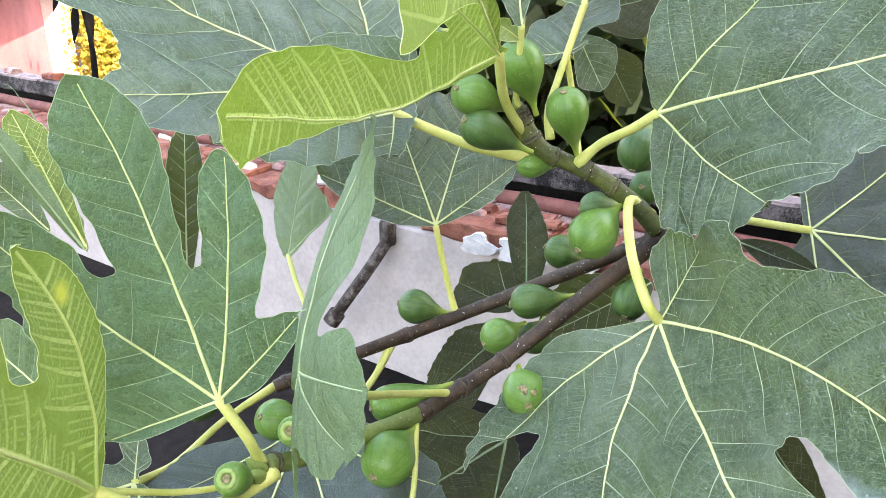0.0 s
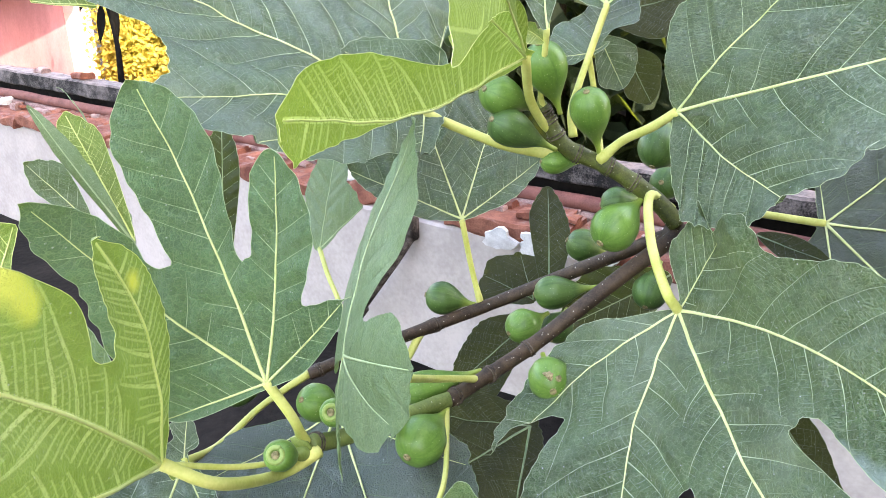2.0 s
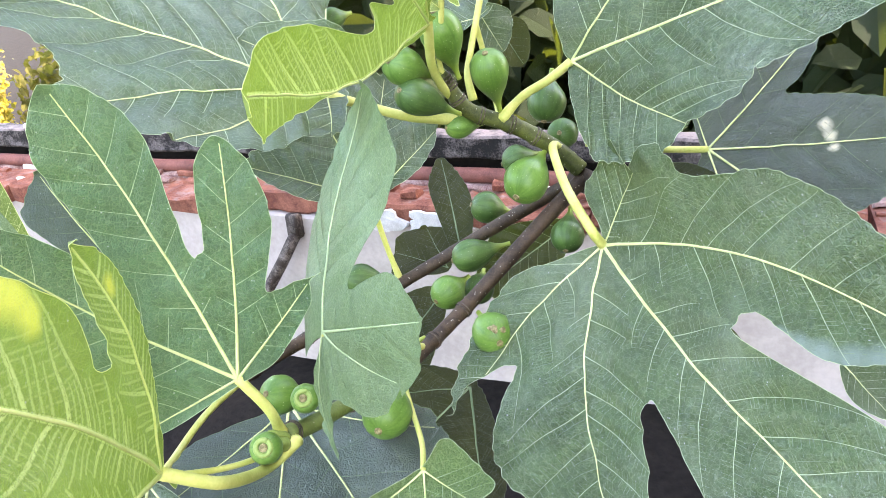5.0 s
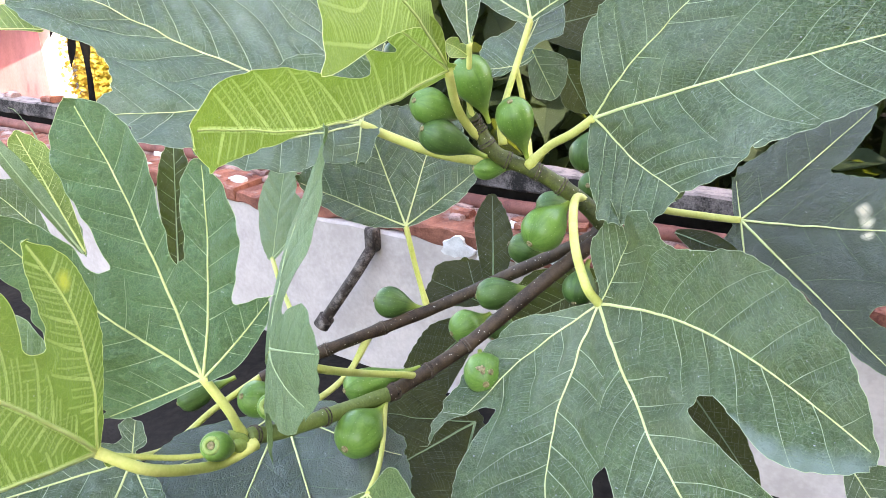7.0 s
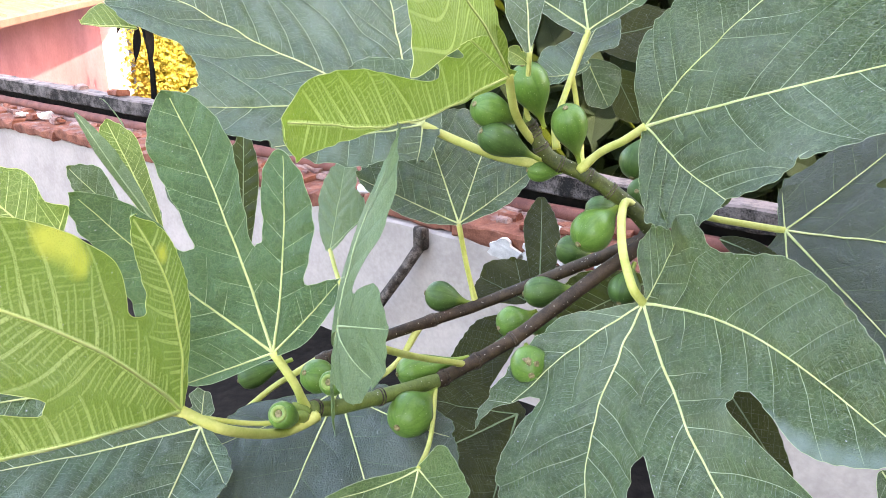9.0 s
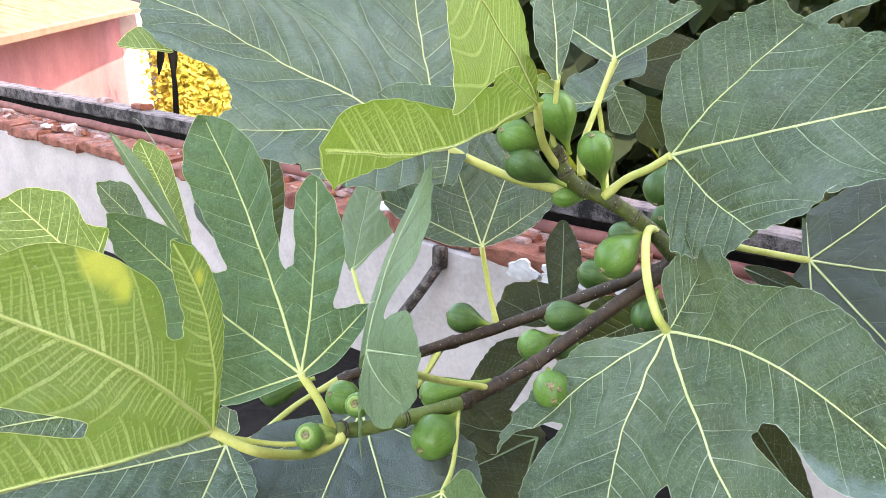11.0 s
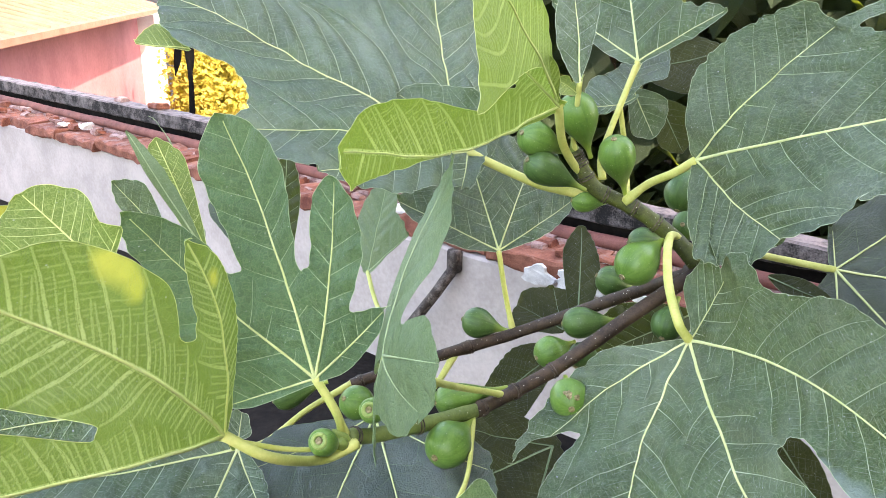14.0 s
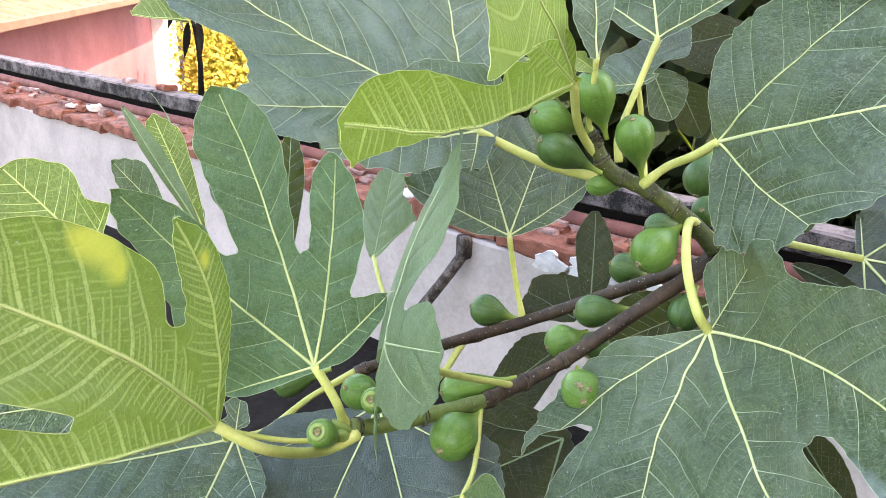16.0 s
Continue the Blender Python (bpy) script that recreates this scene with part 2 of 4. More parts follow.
    links.new(mix_colour(nodes, links, ramp(nodes, links, split.outputs[1], 0.66, 1.0), skin, (0.36, 0.44, 0.08)), shader.inputs["Base Color"])


streak(FIG, (0.045, 0.115, 0.016))
streak(FIG_SHADED, (0.018, 0.048, 0.010))
PLASTER = plain_material("white_plaster", (0.36, 0.309, 0.282), (0.475, 0.415, 0.38), 9, 0.8, 0.25, 0.003, specks=((0.30, 0.25, 0.22), 9, 0.07))
TERRACOTTA = plain_material("worn_terracotta", (0.115, 0.032, 0.020), (0.30, 0.115, 0.072), 26, 0.85, 0.6, 0.004)
RUBBLE = plain_material("tile_rubble", (0.13, 0.055, 0.045), (0.40, 0.28, 0.25), 30, 0.9, 0.7, 0.005)
RED_ROD = plain_material("red_brown_clay", (0.11, 0.036, 0.028), (0.21, 0.078, 0.058), 30, 0.7, 0.4, 0.002)
TIMBER = plain_material("weathered_timber", (0.010, 0.009, 0.008), (0.17, 0.15, 0.14), 26, 0.85, 0.8, 0.006, low=0.42, high=0.66)


def lighten_tops(mat, dust, share):
    """Pale patches on upward faces of a material, for settled dust and for light on the tops."""
    nodes, links = mat.node_tree.nodes, mat.node_tree.links
    shader = nodes["Principled BSDF"]
    up = nodes.new("ShaderNodeSeparateXYZ")
    links.new(nodes.new("ShaderNodeNewGeometry").outputs["Normal"], up.inputs[0])
    patch = node(nodes, "TexNoise", Scale=34.0, Detail=6.0, Roughness=0.7)
    links.new(nodes.new("ShaderNodeTexCoord").outputs["Object"], patch.inputs["Vector"])
    both = nodes.new("ShaderNodeMath")
    both.operation = "MULTIPLY"
    links.new(ramp(nodes, links, up.outputs[2], 0.35, 0.9), both.inputs[0])
    links.new(ramp(nodes, links, patch.outputs[0], share, share + 0.2), both.inputs[1])
    old = shader.inputs["Base Color"].links[0].from_socket
    links.new(mix_colour(nodes, links, both.outputs[0], old, dust), shader.inputs["Base Color"])


# paler tops: dust together with light from above, both in the colour
lighten_tops(TIMBER, (0.27, 0.215, 0.20), 0.34)
lighten_tops(TERRACOTTA, (0.26, 0.19, 0.175), 0.52)
FLAKE = plain_material("white_paint_flake", (0.44, 0.42, 0.40), (0.66, 0.64, 0.62), 40, 0.7, 0.3)
IRON = plain_material("grey_pipe", (0.026, 0.017, 0.012), (0.22, 0.185, 0.16), 60, 0.7, 0.4, 0.002, low=0.46, high=0.72)
# ground colour kept near black to hold the shade under the leaves
EARTH = plain_material("shade_dark_ground", (0.007, 0.006, 0.005), (0.022, 0.018, 0.015), 5, 0.9, 0.6, 0.01, gloss=0.1)
PINK = plain_material("pink_render", (0.26, 0.090, 0.094), (0.34, 0.125, 0.130), 3, 0.85, 0.2, 0.004)
PALE_POST = plain_material("pale_post_paint", (0.40, 0.34, 0.345), (0.48, 0.43, 0.43), 6, 0.8, 0.2)
ROOF_TILE = plain_material("pale_roof_tile", (0.130, 0.068, 0.042), (0.18, 0.100, 0.068), 9, 0.85, 0.4, 0.006)
# dark colour of the added wall, so that it bounces little light
SHADE_WALL = plain_material("dark_shade_wall", (0.075, 0.060, 0.050), (0.13, 0.105, 0.09), 4, 0.9, 0.3, 0.005)
# near-black for deep shade and silhouettes
BLACK = plain_material("shade_black", (0.003, 0.003, 0.003), (0.008, 0.008, 0.007), 6, 0.9, 0.1, gloss=0.05)
YELLOW_LEAF = leaf_material("sunlit_yellow_leaf", (0.40, 0.30, 0.050), (0.50, 0.40, 0.085), (0.30, 0.27, 0.1), 0.2, 0.4, 0.5)
OLIVE_LEAF = leaf_material("olive_leaf", (0.035, 0.034, 0.006), (0.085, 0.078, 0.013), (0.2, 0.18, 0.06), 0.2, 0.35, 0.5)
# hedge green darkened so that its colour carries the shade
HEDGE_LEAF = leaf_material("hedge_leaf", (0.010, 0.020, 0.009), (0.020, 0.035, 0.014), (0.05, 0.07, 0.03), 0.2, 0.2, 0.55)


# ---------- builders ----------
def part(name, verts, faces, mat, parent=None, label="", place=(0, 0, 0), smooth=True):
    """One mesh object from vertices and faces, under a thing or a part."""
    mesh = bpy.data.meshes.new(name)
    mesh.from_pydata([tuple(v) for v in verts], [], faces)
    mesh.materials.append(mat)
    mesh.polygons.foreach_set("use_smooth", [smooth] * len(mesh.polygons))
    ob = new(name, mesh)
    ob.location = place
    if parent:
        ob.parent = parent
    if label:
        tagged(ob, label)
    return ob


def glide(points, steps):
    """A smooth line through the points."""
    pts = [Vector(p) for p in points]
    pts = [pts[0] * 2 - pts[1]] + pts + [pts[-1] * 2 - pts[-2]]
    line = []
    for a, b, c, d in zip(pts, pts[1:], pts[2:], pts[3:]):
        for k in range(steps):
            t = k / steps
            line.append(0.5 * (2 * b + (c - a) * t + (2 * a - 5 * b + 4 * c - d) * t * t + (3 * b - a - 3 * c + d) * t ** 3))
    return line + [pts[-2]]


def tube(line, radii, sides=8, flat=1.0, up=None):
    """Vertices and faces of a tapered tube with closed ends. flat squeezes it along up."""
    verts, faces = [], []
    side = None
    for i, p in enumerate(line):
        way = (line[min(i + 1, len(line) - 1)] - line[max(i - 1, 0)])
        way = way.normalized() if way.length > 1e-9 else Vector((0, 0, 1))
        if up is not None:
            lift = up if not callable(up) else up(p)
            side = way.cross(lift).normalized()
        elif side is None:
            side = way.orthogonal().normalized()
        else:
            side = (side - way * side.dot(way)).normalized()
        other = side.cross(way)
        r = radii[i] if not isinstance(radii, (int, float)) else radii
        for k in range(sides):
            a = 2 * math.pi * k / sides
            verts.append(p + side * (math.cos(a) * r) + other * (math.sin(a) * r * flat))
    n = len(line)
    for i in range(n - 1):
        for k in range(sides):
            faces.append((i * sides + k, i * sides + (k + 1) % sides, (i + 1) * sides + (k + 1) % sides, (i + 1) * sides + k))
    faces.append(tuple(range(sides))[::-1])
    faces.append(tuple((n - 1) * sides + k for k in range(sides)))
    return verts, faces


def join(pieces):
    verts, faces = [], []
    for v, f in pieces:
        n = len(verts)
        verts += v
        faces += [tuple(i + n for i in q) for q in f]
    return verts, faces


def inside(x, y, ring):
    hit = False
    j = len(ring) - 1
    for i in range(len(ring)):
        xi, yi = ring[i]
        xj, yj = ring[j]
        if (yi > y) != (yj > y) and x < (xj - xi) * (y - yi) / (yj - yi) + xi:
            hit = not hit
        j = i
    return hit


def leaf_ring(lobes, notches, blunt, step=0.0025):
    """The outline of a lobed leaf in its own plane. A lobe: angle, length, then how far along and how far out its two flanks lie, and lift;
    a notch between lobes: angle and distance from the stalk."""
    ring = []
    for i, (angle, length, fa, wa, fb, wb, lift) in enumerate(lobes):
        a, r, wide = notches[i]
        c, s = math.cos(radians(a)), math.sin(radians(a))
        if wide:
            ring += [((r + wide) * c - wide * s, (r + wide) * s + wide * c), (r * c, r * s), ((r + wide) * c + wide * s, (r + wide) * s - wide * c)]
        else:
            ring.append((r * c, r * s))
        c, s = math.cos(radians(angle)), math.sin(radians(angle))
        tip = max(1.0, fa, fb)
        for f, w in ((fa, wa), (0.35 * fa + 0.65 * tip, wa * blunt), (1.0, 0.0), (0.35 * fb + 0.65 * tip, wb * blunt), (fb, wb)):
            if 0.99 < f and w and fa + fb > 1.9:
                f = min(f, 1.0)
            x = f * length
            ring.append((x * c - w * s, x * s + w * c))
    pts = [Vector((x, y, 0)) for x, y in ring]
    line = []
    n = len(pts)
    for i in range(n):
        a, b, c, d = pts[i - 1], pts[i], pts[(i + 1) % n], pts[(i + 2) % n]
        for k in range(8):
            t = k / 8
            line.append(0.5 * (2 * b + (c - a) * t * 0.9 + (2 * a - 5 * b + 4 * c - d) * t * t * 0.9 + (3 * b - a - 3 * c + d) * t ** 3 * 0.9 + 0.2 * (c - b) * (t * t * (3 - 2 * t))))
    return even(line, step)


def even(line, step):
    out, rest = [], 0.0
    n = len(line)
    for i in range(n):
        a, b = line[i], line[(i + 1) % n]
        d = (b - a).length
        pos = rest
        while pos < d:
            p = a.lerp(b, pos / d)
            out.append((p.x, p.y))
            pos += step
        rest = pos - d
    return out


TREE_FOOT = Vector((0.744, 0.730, 0.000))
fig_tree = tagged(new("fig_tree"), "fig tree with lobed leaves and unripe green figs by a wall", "tree")
fig_tree.location = TREE_FOOT
LEAF_COUNT = [0]


def fig_leaf(kind, base, along, facing, lobes, notches, stalk=(), label="", waves=1.0, secondary=6, grain=0.0033, fold=0.0, blunt=0.66, bows=(), teeth=0.0009, quilt=0.0036, cup=(0, 0, 0)):
    """One lobed leaf with raised veins and its stalk. base: where blade and stalk meet; along: the way of its longest lobe; facing: the blade's normal; cup: how the whole blade bends along, across and in twist."""
    LEAF_COUNT[0] += 1
    seed = LEAF_COUNT[0] * 7.31
    ex, ez = Vector(along).normalized(), Vector(facing).normalized()
    ex = (ex - ez * ex.dot(ez)).normalized()
    ey = ez.cross(ex)
    ring = leaf_ring(lobes, notches, blunt)
    reach = max(l[1] for l in lobes)

    def height(x, y):
        a, r = math.atan2(y, x), math.hypot(x, y)
        total = share = 0.0
        for l in lobes:
            gap = (a - radians(l[0]) + math.pi) % (2 * math.pi) - math.pi
            k = 1 / (0.08 + gap * gap)
            total += k * l[6] * min(1.3, r / l[1]) ** 2
            share += k
        h = total / share
        h += waves * 0.006 * (r / reach) * noise.noise((x * 16 + seed, y * 16, seed))
        h += waves * 0.0014 * noise.noise((x * 50, y * 50 + seed, seed))
        near = 1.0
        for l in lobes:
            c, s = math.cos(radians(l[0])), math.sin(radians(l[0]))
            f, w = x * c + y * s, -x * s + y * c
            if 0 < f < l[1]:
                near = min(near, abs(w))
        near = min(near, r)
        return h + waves * 0.004 * near * near / (near * near + 0.00025) + fold * near + cup[0] * x * x + cup[1] * y * y + cup[2] * x * y

    crisp = min(1.0, reach / 0.14) * min(1.0, teeth / 0.0009) ** 0.5
    wavy = []
    for i, (x, y) in enumerate(ring):
        k = crisp * (0.0014 * noise.noise((x * 110, y * 110, seed)) + teeth * math.sin(i * 1.3 + 2 * noise.noise((x * 30, y * 30, seed))))
        d = math.hypot(x, y) + 1e-6
        wavy.append(Vector((x + x / d * k, y + y / d * k)))
    # veins: one rib to each lobe's tip, side veins that stop at the edge or half way to the next rib, and fine rungs between these
    flat = [(p.x, p.y) for p in wavy]
    ribs = [(radians(l[0]), l[1]) for l in lobes]
    strong = (reach / 0.2) ** 0.5
    bold = {"young": 1.5, "spotted": 1.8, "backlit": 2.0}.get(kind, 1.0)
    rib_lines, side_lines, rung_lines, comb_lines = [], [], [], []

    def rib_gap(x, y, i):
        th, ln = ribs[i]
        f = min(max(x * math.cos(th) + y * math.sin(th), 0), ln)
        return math.hypot(x - f * math.cos(th), y - f * math.sin(th))

    taken = {}

    def crowded(x, y, tag, gap):
        """Whether another side vein already runs within gap of this place."""
        cx, cy = math.floor(x / 0.01), math.floor(y / 0.01)
        for u in (cx - 1, cx, cx + 1):
            for v in (cy - 1, cy, cy + 1):
                for px, py, other in taken.get((u, v), ()):
                    if other != tag and (px - x) ** 2 + (py - y) ** 2 < gap * gap:
                        return True
        return False

    for i in sorted(range(len(ribs)), key=lambda k: -ribs[k][1]):
        th, ln = ribs[i]
        bow = ln * (bows[i] if bows else 0.03 * noise.noise((seed, i * 3.1, 0)))
        spine = []
        for k in range(97):
            f = k / 96 * 0.97
            b = bow * math.sin(f * math.pi)
            x, y = f * ln * math.cos(th) - b * math.sin(th), f * ln * math.sin(th) + b * math.cos(th)
            if f > 0.3 and bold == 1.0 and not inside(x, y, flat):
                break
            spine.append((x, y))
        if len(spine) < 4:
            continue
        thick = 0.0014 * strong * (0.55 + 0.45 * ln / reach)
        rib_lines.append((spine, thick, thick * (0.4 if bold > 1 else 0.25)))
        count = max(4, round(secondary * (ln / reach) ** 0.8))
        spacing = 0.84 * ln / count
        for side in (1, -1):
            before = None
            for k in range(count):
                f = (0.12 + 0.82 * (k + 0.45 * (side > 0)) / count) + 0.3 / count * noise.noise((seed, k * 2.7, side * 5.0 + i))
                b = bow * math.sin(f * math.pi)
                x, y = f * ln * math.cos(th) - b * math.sin(th), f * ln * math.sin(th) + b * math.cos(th)
                a = th + side * radians(60 - 14 * f + 7 * noise.noise((seed, k * 0.9, side * 3.0 + i)))
                path, tag = [(x, y)], (i, side, k)
                for n in range(70):
                    lean = side * (a - th)
                    a -= side * ((0.003 + 0.0007 * n) * (1.7 if bold > 1 else 1.0) if lean > 0.26 else 0.0) - 0.03 * noise.noise((seed + n * 0.15, k * 0.6, side + i * 2))
                    x, y = x + 0.0026 * math.cos(a), y + 0.0026 * math.sin(a)
                    own = rib_gap(x, y, i)
                    if not inside(x, y, flat) or (n > 2 and crowded(x, y, tag, 0.13 * spacing)):
                        break
                    if any(rib_gap(x, y, j) < own * 0.75 for j in range(len(ribs)) if j != i):
                        break
                    path.append((x, y))
                if len(path) > max(4, (0.05 if bold > 1 else 0.06) * reach / 0.0026):
                    start = 0.00034 * bold * strong * (1 - 0.3 * f)
                    side_lines.append((path, start, start * 0.3))
                    for px, py in path:
                        taken.setdefault((math.floor(px / 0.01), math.floor(py / 0.01)), []).append((px, py, tag))
                else:
                    path = []
                # short thin veins that leave the rib between two side veins
                between = (4 if bold > 1 else 3) if reach > 0.08 else 0
                for n in range(1, between):
                    g = f - 0.82 / count * n / between
                    if g < 0.05:
                        continue
                    b = bow * math.sin(g * math.pi)
                    cx, cy = g * ln * math.cos(th) - b * math.sin(th), g * ln * math.sin(th) + b * math.cos(th)
                    ca = th + side * radians(66 - 14 * g + 6 * noise.noise((seed, k * 3.1 + n, side + i)))
                    comb = [(cx, cy)]
                    far = spacing * (0.7 + 0.5 * noise.noise((seed + k * 1.9, n * 2.3, side + i))) * (1.7 if bold > 1 else 1.0)
                    for m in range(max(3, round(far / 0.0026))):
                        ca -= side * 0.012
                        cx, cy = cx + 0.0026 * math.cos(ca), cy + 0.0026 * math.sin(ca)
                        own = rib_gap(cx, cy, i)
                        if not inside(cx, cy, flat) or any(rib_gap(cx, cy, j) < own for j in range(len(ribs)) if j != i):
                            break
                        comb.append((cx, cy))
                    if len(comb) > 3:
                        comb_lines.append((comb, 0.00022 * bold * strong, 0.00010 * bold * strong))
                if before and path and reach > 0.08:
                    back = round(spacing * 0.5 / 0.0026)
                    n = back
                    while n < len(before):
                        m = max(0, n - back)
                        if m < len(path):
                            p, q = before[n], path[m]
                            wob = 0.05 * noise.noise((seed + n * 1.7, k * 2.2, side))
                            rung = [(p[0] + (q[0] - p[0]) * u + (q[1] - p[1]) * wob * math.sin(u * math.pi), p[1] + (q[1] - p[1]) * u - (q[0] - p[0]) * wob * math.sin(u * math.pi)) for u in (0, 0.25, 0.5, 0.75, 1)]
                            if all(inside(px, py, flat) for px, py in rung):
                                rung_lines.append((rung, 0.00017 / min(bold, 1.9) ** 0.6, 0.00012 / min(bold, 1.9) ** 0.6))
                        n += 2 if noise.noise((seed + n, k, 3.3)) > -0.15 else 1
                before = path or None

    # the blade is drawn in along its veins and swells between them
    dots = [p for path, _, _ in rib_lines + side_lines + (comb_lines if bold > 1 else []) for p in path]
    near_vein = kdtree.KDTree(max(1, len(dots)))
    for k, p in enumerate(dots):
        near_vein.insert((p[0], p[1], 0), k)
    near_vein.balance()
    
    def quilted(x, y):
        gap = near_vein.find((x, y, 0))[2] if dots else 0.0
        return height(x, y) + quilt * min(1.0, reach / 0.17) * (0.35 if kind in ("deep", "torn", "shade") else 1.0) * (1 - math.exp(-(gap / 0.0052) ** 2))

    def world_of(x, y, up=0.0):
        return ex * x + ey * y + ez * (quilted(x, y) + up)

    xs, ys = [p.x for p in wavy], [p.y for p in wavy]
    fill = []
    for path, _, _ in rib_lines + side_lines:
        fill += [Vector(p) for p in path[1:] if inside(p[0], p[1], flat)]
    row, y = 0, min(ys) + grain / 2
    while y < max(ys):
        x = min(xs) + grain * (0.5 + 0.5 * (row % 2))
        while x < max(xs):
            if inside(x, y, flat):
                fill.append(Vector((x, y)))
            x += grain
        y += grain * 0.87
        row += 1
    points = wavy + fill
    for path, _, _ in rung_lines:
        points.append(Vector(path[2]))
    marked = []
    if kind in ("backlit", "spotted"):
        for sort, lines, wide in (("rib", rib_lines, 1.15), ("side", side_lines, 1.5), ("comb", comb_lines, 0.8), ("rung", rung_lines, 0.8)):
            for path, start, end in lines:
                for k in range(len(path) - 1):
                    (px, py), (qx, qy) = path[k], path[k + 1]
                    d = math.hypot(qx - px, qy - py) + 1e-9
                    nx, ny = -(qy - py) / d, (qx - px) / d
                    r = max(0.00016, wide * (start + (end - start) * k / len(path)))
                    for u in {"rib": (0.0, 0.33, 0.67), "side": (0.0, 0.2, 0.4, 0.6, 0.8), "comb": (0.0, 0.25, 0.5, 0.75), "rung": (0.0, 0.25, 0.5, 0.75)}[sort]:
                        mx, my = px + (qx - px) * u, py + (qy - py) * u
                        for off, mark in ((0, 1), (r, 1), (-r, 1), (r + 0.0007, 0), (-r - 0.0007, 0)):
                            v = Vector((mx + nx * off, my + ny * off))
                            if inside(v.x, v.y, flat):
                                points.append(v)
                                marked.append((v, mark * {"rung": 0.4 if kind == "backlit" else 0.3, "comb": 0.5, "side": 1.0 - 0.55 * k / len(path)}.get(sort, 1.0)))
    cdt = geometry.delaunay_2d_cdt(points, [], [list(range(len(wavy)))], 1, 1e-6)
    co, tris = cdt[0], cdt[2]
    verts = [world_of(p.x, p.y) for p in co]
    faces = []
    for f in tris:
        a, b, c = (co[i] for i in f[:3])
        turn = (b - a).cross(c - a)
        faces.append(tuple(f) if turn > 0 else tuple(f)[::-1])
    leaf = part("leaf", verts, faces, LEAF[kind], fig_tree, label or LEAF_LABEL[kind], Vector(base) - TREE_FOOT)
    uv = leaf.data.uv_layers.new(name="UVMap")
    loops = np.zeros(len(leaf.data.loops), dtype=np.int32)
    leaf.data.loops.foreach_get("vertex_index", loops)
    flat_co = np.array([(p.x, p.y) for p in co], dtype=np.float32)
    uv.data.foreach_set("uv", flat_co[loops].ravel())

    if marked:
        light = leaf.data.attributes.new("vein", "FLOAT", "POINT")
        tree = kdtree.KDTree(len(marked))
        for k, (v, _) in enumerate(marked):
            tree.insert((v.x, v.y, 0), k)
        tree.balance()
        strength = []
        for p in co:
            here = tree.find_range((p.x, p.y, 0), 0.00004)
            strength.append(max((marked[k][1] for _, k, _ in here), default=0.0))
        light.data.foreach_set("value", strength)
        rung_lines, side_lines, comb_lines = [], [], []

    def trace(path, start, end, lift, sides):
        m = len(path) - 1
        return tube([world_of(px, py, lift) for px, py in path], [start + (end - start) * (j / m) ** 0.7 for j in range(m + 1)], sides, 0.6, ez)

    tint = {"pale": (VEIN_SIDE, VEIN_DIM, VEIN_DIM), "deep": (VEIN, VEIN_DIM, VEIN_DARK), "torn": (VEIN, VEIN_DIM, VEIN_DARK), "shade": (VEIN_DIM, VEIN_DARK, VEIN_DARK), "under": (VEIN_SIDE, VEIN_SIDE, VEIN_DARK), "young": (VEIN_YOUNG, VEIN_YOUNG, VEIN_YOUNG), "spotted": (VEIN_YOUNG, VEIN_YOUNG, VEIN_YOUNG), "backlit": (VEIN_YOUNG, VEIN_YOUNG, VEIN_YOUNG)}.get(kind, (VEIN, VEIN_SIDE, VEIN_DIM))
    if rib_lines:
        part("rib", *join([trace(p, a, b, 0.0004, 6) for p, a, b in rib_lines]), tint[0], leaf, "pale yellow-green main ribs")
    margin = [(p.x, p.y) for p in wavy] + [(wavy[0].x, wavy[0].y)]
    tagged(part("side_vein", *join([trace(p, a, b, 0.0002, 4) for p, a, b in side_lines] + [trace(margin, 0.00022, 0.00022, 0.0, 3)]), tint[1], leaf), kind="stuff")
    if rung_lines:
        tagged(part("fine_vein", *join([trace(p, a, b, 0.00006, 3) for p, a, b in rung_lines] + [trace(p, a * 0.8, b, 0.00006, 3) for p, a, b in comb_lines]), tint[2], leaf), kind="stuff")
    if stalk:
        line = glide([Vector(p) - Vector(base) for p in stalk] + [Vector((0, 0, 0))], 8)
        n = len(line) - 1
        thick = 0.0037 * strong
        part("stalk", *tube(line, [thick * (1.25 - 0.35 * min(1, 4 * k / n) + 0.15 * max(0, k / n - 0.85)) for k in range(n + 1)], 10), STALK, leaf, "smooth yellow-green leaf stalk")
    return leaf


LEAF_LABEL = {
    "mature": "dusty dark green lobed fig leaf",
    "bleached": "large dark green lobed fig leaf with sky sheen painted on the margin",
    "waxy": "glossy dark green broad fig leaf with a toothed edge",
    "torn": "blue-green lobed fig leaf darkened for shade, with a bleached spot",
    "bright": "fresh green small fig leaf",
    "dusty": "dusty grey-green lobed fig leaf with a dull bloom and painted sheen",
    "green": "fresh mid-green deeply lobed fig leaf",
    "deep": "blue-green lobed fig leaf low on the tree, darkened for shade",
    "young": "yellow-green young fig leaf with light showing through",
    "backlit": "bright yellow-green curled leaf showing its veined underside",
    "spotted": "yellow-green young leaf with a sun fleck painted in yellow",
    "pale": "pale grey-green fig leaf turned edgewise",
    "shade": "dull olive fig leaf coloured dark for the shade",
    "yellow": "small bright yellow fig leaf before the wall",
    "under": "underside of a fig leaf, dark olive for shade, with pale yellow veins",
}


